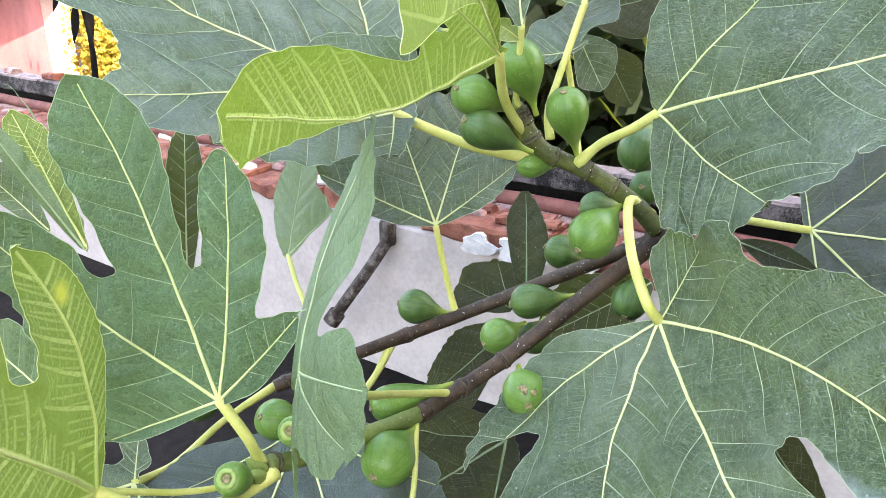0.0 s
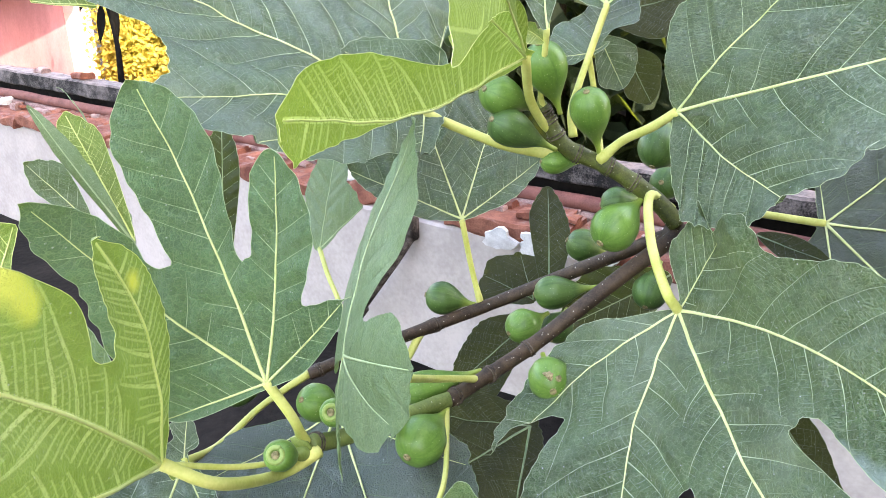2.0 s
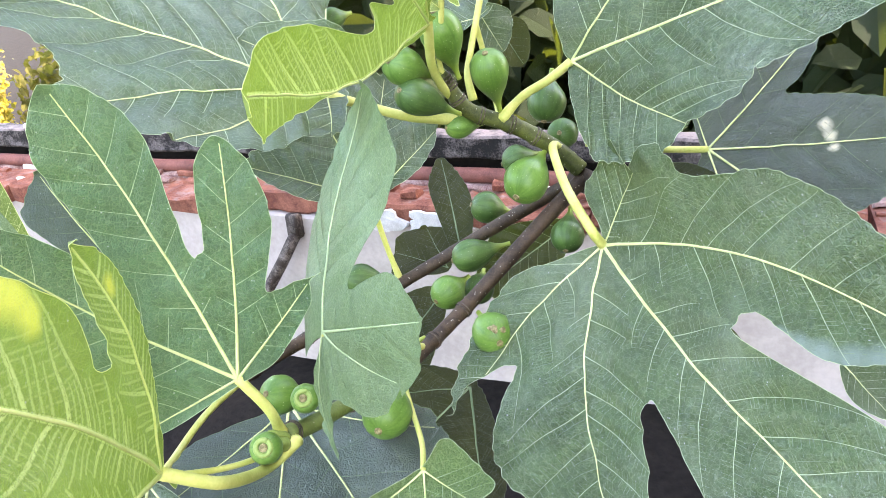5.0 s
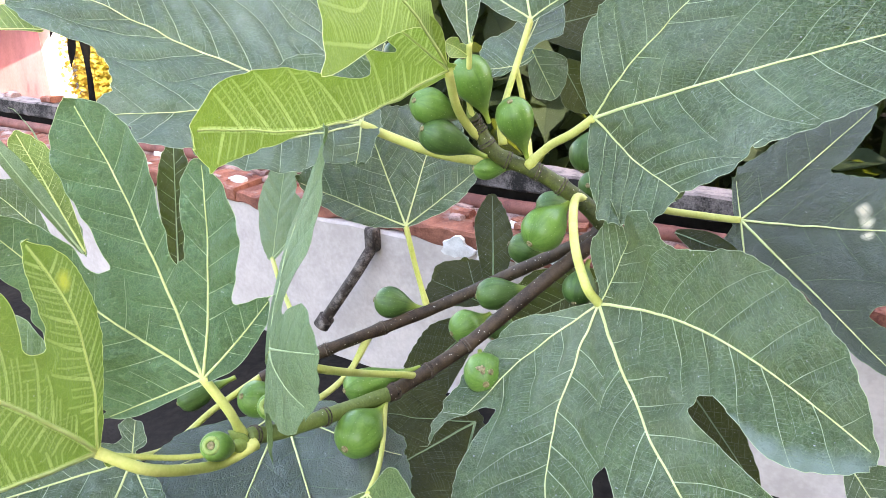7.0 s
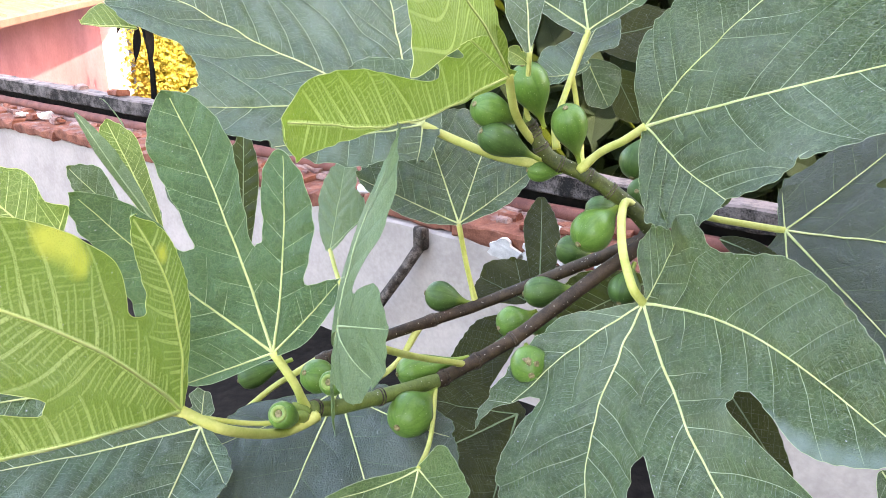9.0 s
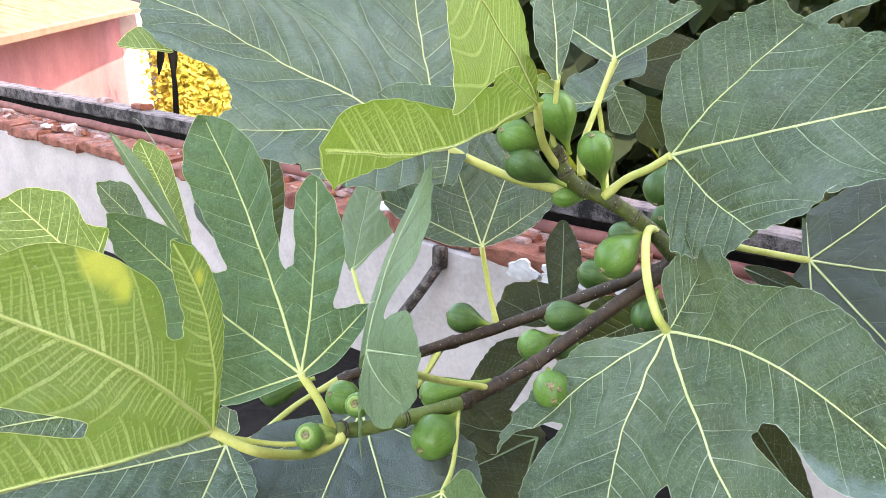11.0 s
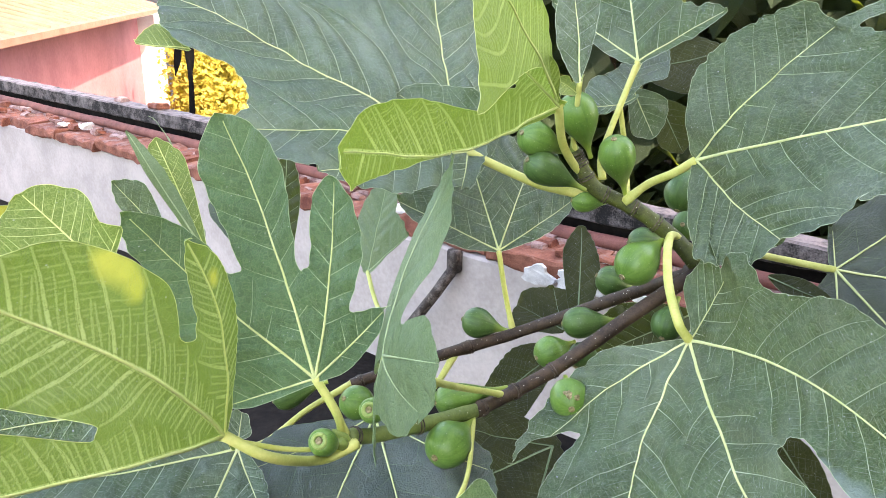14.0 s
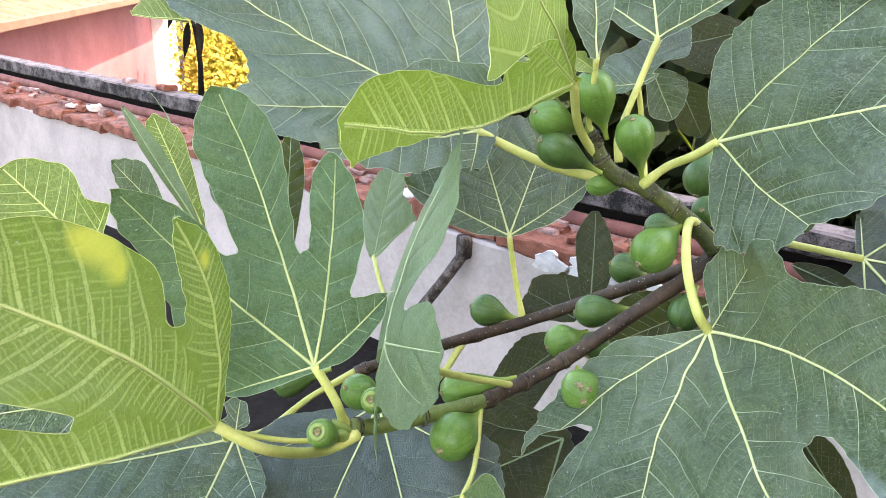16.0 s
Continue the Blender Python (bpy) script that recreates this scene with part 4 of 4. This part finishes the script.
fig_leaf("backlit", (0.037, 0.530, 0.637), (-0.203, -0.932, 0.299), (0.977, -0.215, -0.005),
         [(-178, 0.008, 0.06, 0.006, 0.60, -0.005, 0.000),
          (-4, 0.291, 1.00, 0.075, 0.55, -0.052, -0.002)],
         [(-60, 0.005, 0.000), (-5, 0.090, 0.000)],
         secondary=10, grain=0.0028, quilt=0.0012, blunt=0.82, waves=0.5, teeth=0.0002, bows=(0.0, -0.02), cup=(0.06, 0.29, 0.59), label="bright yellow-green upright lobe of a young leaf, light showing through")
fig_leaf("pale", (-0.074, 0.343, 0.498), (0.224, -0.033, 0.974), (-0.958, -0.192, 0.214),
         [(12, 0.135, -0.22, 0.056, 0.70, -0.067, -0.026),
          (-59, 0.099, 0.80, 0.025, 0.99, 0.002, -0.011),
          (-83, 0.071, 1.05, -0.005, 0.72, -0.026, -0.020),
          (-186, 0.068, 1.02, 0.027, 0.70, -0.013, -0.012)],
         [(153, 0.006, 0.000), (-33, 0.049, 0.000), (-73, 0.085, 0.000), (-142, 0.038, 0.000)],
         stalk=[(0.008, 0.516, 0.374), (-0.006, 0.481, 0.397), (-0.030, 0.428, 0.430), (-0.051, 0.349, 0.481)], waves=0.6, teeth=0.0003, quilt=0.0016, cup=(0.54, -0.41, -0.24))
fig_leaf("waxy", (-0.007, 0.680, 0.455), (-0.319, 0.609, 0.726), (-0.028, -0.772, 0.635),
         [(46, 0.127, 0.40, 0.019, 0.99, -0.014, -0.000),
          (0, 0.148, 0.78, 0.023, 0.93, -0.024, 0.003),
          (-35, 0.138, 0.99, 0.021, 0.83, -0.033, -0.004),
          (-71, 0.099, 1.05, 0.006, 0.48, -0.015, 0.003)],
         [(114, 0.003, 0.000), (22, 0.111, 0.000), (-16, 0.135, 0.000), (-62, 0.108, 0.000)],
         stalk=[(0.012, 0.673, 0.366), (0.002, 0.679, 0.407)], secondary=7, label="dark green fig leaf hanging before the wall")
fig_leaf("pale", (-0.158, 0.724, 0.406), (0.196, 0.194, 0.961), (-0.682, -0.677, 0.275),
         [(0, 0.108, 0.48, 0.036, 0.92, -0.031, 0.000),
          (-44, 0.084, 1.04, 0.012, 0.53, -0.001, 0.000)],
         [(145, 0.004, 0.000), (-23, 0.086, 0.000)],
         stalk=[(-0.119, 0.629, 0.356), (-0.128, 0.649, 0.380), (-0.144, 0.686, 0.392)])
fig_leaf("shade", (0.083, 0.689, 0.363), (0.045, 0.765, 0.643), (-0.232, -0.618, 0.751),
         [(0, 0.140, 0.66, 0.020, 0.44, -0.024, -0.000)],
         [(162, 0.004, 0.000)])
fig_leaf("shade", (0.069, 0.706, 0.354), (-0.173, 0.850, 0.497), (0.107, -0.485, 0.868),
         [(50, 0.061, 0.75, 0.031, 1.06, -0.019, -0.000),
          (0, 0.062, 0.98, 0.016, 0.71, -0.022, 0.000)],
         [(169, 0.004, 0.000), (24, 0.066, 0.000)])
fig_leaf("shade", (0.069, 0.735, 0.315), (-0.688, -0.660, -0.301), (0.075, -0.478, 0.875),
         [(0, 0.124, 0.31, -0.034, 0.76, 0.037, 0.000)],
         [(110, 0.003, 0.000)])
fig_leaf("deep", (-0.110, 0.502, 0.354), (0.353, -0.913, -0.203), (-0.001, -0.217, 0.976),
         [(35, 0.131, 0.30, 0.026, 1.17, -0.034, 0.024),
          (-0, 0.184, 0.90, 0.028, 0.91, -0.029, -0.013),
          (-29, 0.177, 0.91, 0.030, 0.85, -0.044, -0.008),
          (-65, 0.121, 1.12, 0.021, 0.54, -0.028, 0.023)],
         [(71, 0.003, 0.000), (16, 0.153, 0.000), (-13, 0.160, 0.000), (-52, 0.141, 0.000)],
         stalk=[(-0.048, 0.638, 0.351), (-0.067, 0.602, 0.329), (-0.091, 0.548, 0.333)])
fig_leaf("dusty", (-0.206, 0.416, 0.368), (-0.775, -0.620, 0.125), (0.323, -0.217, 0.921),
         [(-111, 0.032, 0.38, -0.009, 0.84, 0.012, 0.009),
          (0, 0.168, 0.67, -0.046, 0.85, 0.077, 0.003),
          (53, 0.125, 1.09, -0.018, 0.84, 0.032, -0.007),
          (86, 0.066, 1.10, -0.002, 0.46, 0.012, 0.015)],
         [(-136, 0.005, 0.000), (-54, 0.019, 0.000), (38, 0.143, 0.000), (76, 0.086, 0.000)],
         stalk=[(-0.151, 0.597, 0.331), (-0.187, 0.557, 0.322), (-0.211, 0.501, 0.320)])
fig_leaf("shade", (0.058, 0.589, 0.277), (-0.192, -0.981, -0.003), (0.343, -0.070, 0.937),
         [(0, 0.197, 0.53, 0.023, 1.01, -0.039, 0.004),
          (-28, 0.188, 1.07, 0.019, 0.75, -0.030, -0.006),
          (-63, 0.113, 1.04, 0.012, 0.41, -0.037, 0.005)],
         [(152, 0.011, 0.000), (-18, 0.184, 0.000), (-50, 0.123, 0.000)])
fig_leaf("bright", (-0.025, 0.364, 0.373), (-0.113, -0.788, -0.605), (-0.100, -0.597, 0.796),
         [(47, 0.044, 0.03, 0.024, 1.55, -0.015, 0.022),
          (0, 0.064, 0.89, 0.012, 0.90, -0.022, 0.044),
          (-56, 0.069, 0.90, 0.016, 0.52, -0.007, 0.026)],
         [(175, 0.003, 0.000), (14, 0.045, 0.000), (-32, 0.053, 0.000)],
         stalk=[(-0.020, 0.474, 0.376), (-0.019, 0.437, 0.369), (-0.020, 0.395, 0.371)])
fig_leaf("torn", (0.294, 0.574, 0.489), (0.296, -0.899, -0.323), (-0.510, -0.434, 0.743),
         [(150, 0.044, 0.54, 0.005, 1.25, -0.006, 0.002),
          (95, 0.147, 0.67, 0.033, 0.65, -0.023, 0.005),
          (39, 0.171, 0.69, 0.043, 0.89, -0.050, 0.006),
          (-0, 0.191, 0.88, 0.022, 0.74, -0.013, -0.016),
          (-29, 0.110, 0.86, 0.023, 0.29, -0.022, 0.025)],
         [(-87, 0.008, 0.000), (135, 0.060, 0.000), (79, 0.081, 0.000), (7, 0.139, 0.000), (-4, 0.093, 0.000)],
         stalk=[(0.186, 0.597, 0.506), (0.227, 0.590, 0.496), (0.262, 0.585, 0.491)])
fig_leaf("mature", (0.114, 0.643, 0.659), (-0.116, 0.583, 0.804), (-0.312, -0.790, 0.528),
         [(40, 0.115, 0.32, 0.012, 1.08, -0.023, -0.005),
          (0, 0.165, 0.92, 0.030, 0.70, -0.037, 0.003),
          (-69, 0.088, 0.76, 0.020, 0.59, -0.008, -0.004)],
         [(132, 0.005, 0.000), (20, 0.117, 0.000), (-29, 0.075, 0.000)],
         stalk=[(0.087, 0.611, 0.554), (0.085, 0.618, 0.575), (0.091, 0.625, 0.594), (0.106, 0.639, 0.635)])
fig_leaf("mature", (0.101, 0.643, 0.618), (0.376, 0.814, 0.443), (-0.074, -0.451, 0.890),
         [(119, 0.032, 0.86, 0.020, 0.65, -0.036, 0.002),
          (-0, 0.119, 0.43, 0.020, 0.34, -0.031, -0.000),
          (-41, 0.018, 1.50, 0.005, 0.51, -0.005, 0.005)],
         [(-150, 0.008, 0.000), (37, 0.047, 0.000), (-25, 0.034, 0.000)],
         stalk=[(0.112, 0.615, 0.535), (0.112, 0.639, 0.560), (0.107, 0.645, 0.592)])
fig_leaf("mature", (0.126, 0.743, 0.623), (0.428, -0.272, -0.862), (-0.101, -0.962, 0.253),
         [(-0, 0.058, 0.43, 0.026, 0.71, -0.019, -0.000)],
         [(-53, 0.003, 0.000)])
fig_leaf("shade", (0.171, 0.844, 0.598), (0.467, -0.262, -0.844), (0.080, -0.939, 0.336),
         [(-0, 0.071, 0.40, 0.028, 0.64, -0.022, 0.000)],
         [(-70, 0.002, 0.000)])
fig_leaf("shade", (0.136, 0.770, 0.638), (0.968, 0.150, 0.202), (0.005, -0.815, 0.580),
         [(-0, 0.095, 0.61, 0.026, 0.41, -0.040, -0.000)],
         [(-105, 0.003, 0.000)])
fig_leaf("mature", (0.056, 0.565, 0.648), (-0.097, 0.500, 0.860), (0.342, -0.795, 0.501),
         [(0, 0.105, 0.32, 0.021, 0.67, -0.023, -0.000)],
         [(125, 0.002, 0.000)],
         stalk=[(0.068, 0.611, 0.564), (0.057, 0.598, 0.591), (0.056, 0.577, 0.622)])
fig_leaf("young", (0.054, 0.567, 0.639), (-0.686, -0.536, 0.491), (0.727, -0.532, 0.435),
         [(0, 0.024, 0.75, 0.011, 0.50, -0.009, 0.000),
          (-105, 0.020, 0.64, 0.004, 0.73, -0.002, -0.000)],
         [(93, 0.002, 0.000), (-36, 0.010, 0.000)])
fig_leaf("young", (-0.270, 0.539, 0.489), (-0.414, 0.162, 0.896), (0.175, -0.951, 0.253),
         [(0, 0.112, 0.72, 0.017, 0.70, -0.017, 0.000)],
         [(152, 0.002, 0.000)])
fig_leaf("pale", (-0.262, 0.520, 0.495), (-0.484, -0.004, 0.875), (0.633, -0.692, 0.347),
         [(-0, 0.124, 0.59, 0.007, 0.51, -0.008, -0.000)],
         [(143, 0.002, 0.000)])
fig_leaf("pale", (-0.273, 0.548, 0.484), (-0.459, 0.389, 0.799), (-0.411, -0.890, 0.197),
         [(-0, 0.144, 0.67, -0.012, 0.40, -0.020, 0.000)],
         [(144, 0.002, 0.000)])
fig_leaf("mature", (-0.390, 0.711, 0.438), (-0.666, 0.044, 0.745), (0.188, -0.956, 0.225),
         [(-0, 0.088, 0.61, 0.014, 0.65, -0.025, 0.000)],
         [(-170, 0.002, 0.000)])
fig_leaf("young", (-0.235, 0.308, 0.561), (-0.683, -0.027, 0.730), (0.483, -0.767, 0.423),
         [(46, 0.062, 0.51, 0.006, 0.92, -0.023, 0.004),
          (-0, 0.063, 0.99, 0.008, 0.85, -0.016, -0.004),
          (-64, 0.026, 1.42, 0.012, 0.59, -0.003, 0.007)],
         [(-176, 0.002, 0.000), (14, 0.061, 0.000), (-31, 0.046, 0.000)], secondary=8)
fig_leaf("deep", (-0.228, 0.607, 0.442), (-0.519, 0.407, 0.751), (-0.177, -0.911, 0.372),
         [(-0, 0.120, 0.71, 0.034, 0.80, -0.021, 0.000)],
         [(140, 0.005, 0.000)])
fig_leaf("shade", (0.224, 0.489, 0.384), (0.456, -0.625, -0.634), (-0.055, -0.730, 0.681),
         [(0, 0.104, 0.37, 0.019, 0.47, -0.032, 0.000)],
         [(136, 0.000, 0.000)])
fig_leaf("mature", (0.344, 0.433, 0.333), (0.440, -0.596, -0.672), (-0.032, -0.758, 0.651),
         [(-0, 0.058, 0.34, 0.028, 0.39, -0.018, 0.000)],
         [(-115, 0.002, 0.000)])
fig_leaf("shade", (0.229, 0.550, 0.488), (0.697, -0.710, -0.104), (-0.408, -0.512, 0.756),
         [(-0, 0.060, 0.39, 0.011, 0.54, -0.014, -0.000)],
         [(121, 0.001, 0.000)])
fig_leaf("young", (-0.276, 0.556, 0.668), (-0.997, -0.073, 0.022), (0.063, -0.625, 0.778),
         [(-0, 0.046, 0.42, 0.001, 0.65, -0.024, -0.000)],
         [(134, 0.002, 0.000)])
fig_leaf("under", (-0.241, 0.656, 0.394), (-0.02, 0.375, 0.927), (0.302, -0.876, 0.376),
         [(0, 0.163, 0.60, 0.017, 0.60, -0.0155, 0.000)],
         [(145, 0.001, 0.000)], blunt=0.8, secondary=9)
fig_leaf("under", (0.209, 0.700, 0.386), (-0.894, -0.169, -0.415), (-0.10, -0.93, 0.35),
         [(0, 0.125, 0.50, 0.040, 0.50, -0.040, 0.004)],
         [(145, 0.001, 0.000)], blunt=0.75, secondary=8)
fig_leaf("yellow", (-0.432, 0.452, 0.508), (0.60, 0.15, 0.78), (0.45, -0.80, 0.40),
         [(0, 0.052, 0.50, 0.013, 0.60, -0.012, 0.004)],
         [(160, 0.002, 0.000)])
fig_leaf("bright", (-0.232, 0.407, 0.428), (-0.810, 0.505, 0.297), (-0.195, -0.710, 0.676),
         [(0, 0.108, 0.54, 0.028, 0.66, -0.022, -0.000)],
         [(160, 0.002, 0.000)])
fig_leaf("mature", (-0.227, 0.267, 0.488), (-0.908, -0.419, -0.013), (0.344, -0.763, 0.548),
         [(-0, 0.059, 0.48, 0.026, 0.41, -0.018, -0.000)],
         [(168, 0.001, 0.000)],
         stalk=[(-0.106, 0.380, 0.403), (-0.136, 0.346, 0.420), (-0.168, 0.315, 0.445)])
fig_leaf("mature", (-0.028, 0.566, 0.595), (-0.877, 0.110, 0.468), (0.101, -0.909, 0.404),
         [(0, 0.082, 0.71, 0.012, 0.80, -0.020, -0.005),
          (-67, 0.039, 1.12, 0.015, 0.59, -0.007, 0.002)],
         [(164, 0.003, 0.000), (-28, 0.056, 0.000)])

# ---------- the fig tree: figs ----------
fig((0.010, 0.570, 0.603), (0.055, 0.604, 0.578), 0.0156)
fig((0.052, 0.583, 0.635), (0.074, 0.603, 0.576), 0.0178)
fig((0.089, 0.570, 0.600), (0.108, 0.601, 0.543), 0.0162)
fig((0.016, 0.566, 0.580), (0.071, 0.597, 0.547), 0.0153, "deep")
fig((0.170, 0.665, 0.512), (0.190, 0.694, 0.556), 0.0193, "deep")
fig((0.164, 0.607, 0.515), (0.192, 0.650, 0.499), 0.0144, "deep")
fig((0.124, 0.661, 0.476), (0.165, 0.654, 0.484), 0.0152, "deep")
fig((0.106, 0.559, 0.478), (0.149, 0.598, 0.506), 0.0195)
fig((0.102, 0.713, 0.420), (0.148, 0.708, 0.405), 0.0173, "deep")
fig((-0.044, 0.680, 0.373), (0.008, 0.673, 0.365), 0.0171, "deep")
fig((0.063, 0.646, 0.389), (0.122, 0.641, 0.400), 0.0167, "deep")
fig((0.037, 0.614, 0.364), (0.077, 0.639, 0.373), 0.0171)
fig((0.079, 0.630, 0.348), (0.098, 0.659, 0.368), 0.0160, "deep")
fig((0.144, 0.544, 0.427), (0.162, 0.577, 0.454), 0.0150, "deep")
hanging = fig((0.063, 0.482, 0.385), (0.061, 0.541, 0.384), 0.0176)


def scar(fruit, centre, out, size, seed):
    """A thin dry flake of torn skin on a fig."""
    out = Vector(out).normalized()
    side = out.orthogonal().normalized()
    other = out.cross(side)
    verts = [Vector(centre) + out * 0.0008]
    for low in (0.0005, -0.0012):
        for k in range(14):
            a = 2 * math.pi * k / 14
            r = size * (1 + 0.7 * noise.noise((math.cos(a) * 1.6 + seed, math.sin(a) * 1.6, seed)))
            verts.append(Vector(centre) + (side * math.cos(a) + other * math.sin(a)) * r + out * (low - r * r / 0.036))
    faces = [(0, 1 + k, 1 + (k + 1) % 14) for k in range(14)] + [(1 + k, 15 + k, 15 + (k + 1) % 14, 1 + (k + 1) % 14) for k in range(14)]
    return part("scar", verts, faces, FIG_EYE, fruit, "dry pale brown scar on the skin")


scar(hanging, (-0.0035, 0.0040, 0.0118), (-0.1, -0.72, 0.68), 0.0036, 3.7)
scar(hanging, (0.0045, 0.0030, 0.0100), (0.25, -0.76, 0.58), 0.0024, 8.2)
fig((-0.053, 0.480, 0.384), (0.008, 0.518, 0.382), 0.0138)
fig((-0.047, 0.420, 0.370), (-0.019, 0.472, 0.376), 0.0188)
fig((-0.118, 0.417, 0.420), (-0.093, 0.441, 0.397), 0.0137)
fig((-0.094, 0.389, 0.429), (-0.087, 0.419, 0.408), 0.0098)
fig((-0.119, 0.341, 0.432), (-0.113, 0.378, 0.402), 0.0097)
fig((0.060, 0.607, 0.534), (0.099, 0.618, 0.531), 0.0112)
fig((-0.229, 0.574, 0.317), (-0.176, 0.594, 0.333), 0.0133, "deep")
fig((-0.025, 0.758, 0.618), (0.006, 0.770, 0.623), 0.0116, "deep")
bud((-0.109, 0.376, 0.406), (-0.111, 0.363, 0.416), 0.0052, BUD, "pale green bud at the end of the shoot")
bud((-0.106, 0.377, 0.409), (-0.117, 0.374, 0.420), 0.004, BUD, "pale green bud at the end of the shoot")
bud((0.062, 0.605, 0.576), (0.055, 0.603, 0.591), 0.0045, BUD, "pale green bud at the end of the shoot")

# ---------- shrubs behind the wall ----------
def foliage(count, place, size, seed):
    """Many small folded leaves as one mesh, each a kite bent along its rib; place(i) gives centre and facing."""
    rng = random.Random(seed)
    verts, faces = [], []
    for i in range(count):
        centre, facing = place(rng)
        ez = Vector(facing).normalized()
        ex = ez.orthogonal().normalized()
        turn = rng.uniform(0, 2 * math.pi)
        ex, ey = ex * math.cos(turn) + ez.cross(ex) * math.sin(turn), ez.cross(ex * math.cos(turn) + ez.cross(ex) * math.sin(turn))
        k = size * rng.uniform(0.6, 1.4)
        n = len(verts)
        for x, y, z in ((-0.5, 0, 0), (-0.15, 0.3, 0.08), (0.2, 0.26, 0.08), (0.55, 0, -0.06), (0.2, -0.26, 0.08), (-0.15, -0.3, 0.08), (0.1, 0, 0)):
            verts.append(Vector(centre) + ex * (x * k) + ey * (y * k) + ez * (z * k))
        faces += [(n, n + 6, n + 1), (n + 1, n + 6, n + 2), (n + 2, n + 6, n + 3), (n + 3, n + 6, n + 4), (n + 4, n + 6, n + 5), (n + 5, n + 6, n)]
    return verts, faces


def shrub(name, foot, spread, tall, count, size, mat, label, seed):
    rng = random.Random(seed)
    foot = Vector(foot)
    bush = tagged(new(name), label, "shrub")
    bush.location = foot
    stems = []
    for k in range(7):
        a = rng.uniform(0, 6.28)
        top = Vector((math.cos(a) * spread[0] * 0.7, math.sin(a) * spread[1] * 0.7, tall * rng.uniform(0.6, 1)))
        stems.append(glide([Vector((0.02 * k, 0, 0)), top * 0.5 + Vector((rng.uniform(-0.1, 0.1), 0, 0.05)), top], 6))
    for line in stems:
        part("stem", *tube(line, [0.016 * (1 - 0.8 * j / len(line)) for j in range(len(line))], 6), BARK, bush)

    def place(r):
        line = stems[r.randrange(len(stems))]
        p = line[r.randrange(len(line) // 3, len(line))]
        off = Vector([max(-1.6, min(1.6, r.gauss(0, 1))) * k for k in (spread[0] * 0.4, spread[1] * 0.4, 0.2)])
        q = p + off
        q.z = min(max(0.05, q.z), tall)
        return q, (r.uniform(-1, 1), r.uniform(-1.2, 0.3), r.uniform(-0.2, 1.2))

    crown = part("crown", *foliage(count, place, size, seed), mat, bush, smooth=False)
    crown.data.uv_layers.new(name="UVMap")
    return bush


shrub("dark_shrub", (0.55, 2.1, LOWER), (0.8, 0.4), 3.4, 8000, 0.11, HEDGE_LEAF, "dense green shrub behind the wall, darkened for shade", 5)
shrub("dark_shrub", (1.55, 1.75, LOWER), (0.7, 0.5), 3.2, 7000, 0.11, HEDGE_LEAF, "dense green shrub behind the wall, darkened for shade", 6)
shrub("olive_shrub", (-0.90, 3.50, LOWER), (0.2, 0.3), 2.44, 20000, 0.034, OLIVE_LEAF, "dull olive-brown shrub behind the wall", 15)
shrub("olive_shrub", (-1.85, 7.4, LOWER), (0.35, 0.4), 2.30, 12000, 0.070, OLIVE_LEAF, "dull olive-brown shrub far behind the wall", 21)
shrub("yellow_shrub", (-2.85, 7.2, LOWER), (0.34, 0.4), 2.36, 46000, 0.046, YELLOW_LEAF, "sunlit yellow shrub far behind the wall", 12)
# backdrop of boards added to fill the gaps with dark, as shade would
fence = tagged(new("dark_backdrop"), "added near-black board backdrop for the shade behind the shrub", "fence")
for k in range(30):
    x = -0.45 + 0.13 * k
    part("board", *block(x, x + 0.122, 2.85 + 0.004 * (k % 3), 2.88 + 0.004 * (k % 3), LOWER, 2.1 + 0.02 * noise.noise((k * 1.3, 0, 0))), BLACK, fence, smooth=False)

# trunk and its leaves as silhouettes, shade put into their black colour
trunk = tagged(new("black_trunk"), "thin tree trunk coloured black for shade before the yellow shrub", "trunk")
part("stem", *tube(glide([(-1.063, 2.336, 0.045), (-1.087, 2.427, 0.307), (-1.095, 2.455, 0.388), (-1.123, 2.505, 0.476), (-1.177, 2.577, 0.601)], 8), [0.012 - 0.0002 * k for k in range(33)], 8), BLACK, trunk)

hang = [Vector(p) for p in ((-1.184, 2.526, 0.607), (-1.133, 2.478, 0.522), (-1.110, 2.505, 0.532), (-1.129, 2.507, 0.541))]
for k, (p, way) in enumerate(zip(hang, ((-0.3, 0, -1), (-0.12, 0, -1), (0.1, 0, -1)))):
    way = Vector(way).normalized()
    side, bend = way.cross(Vector((0, 1, 0))), Vector((0, 1, 0))
    rows = [(f, 0.014 * math.sin(math.pi * f ** 0.8) ** 0.9, 0.02 * f * f) for f in (0.0, 0.12, 0.28, 0.45, 0.62, 0.8, 0.92, 1.0)]
    verts = [p + way * (0.12 * f) + side * (w * u) - bend * (d + 0.006 * abs(u)) for f, w, d in rows for u in (-1, 0, 1)]
    faces = [(3 * j + u, 3 * j + u + 1, 3 * j + u + 4, 3 * j + u + 3) for j in range(7) for u in (0, 1)]
    part("leaf", verts, faces, BLACK, trunk)
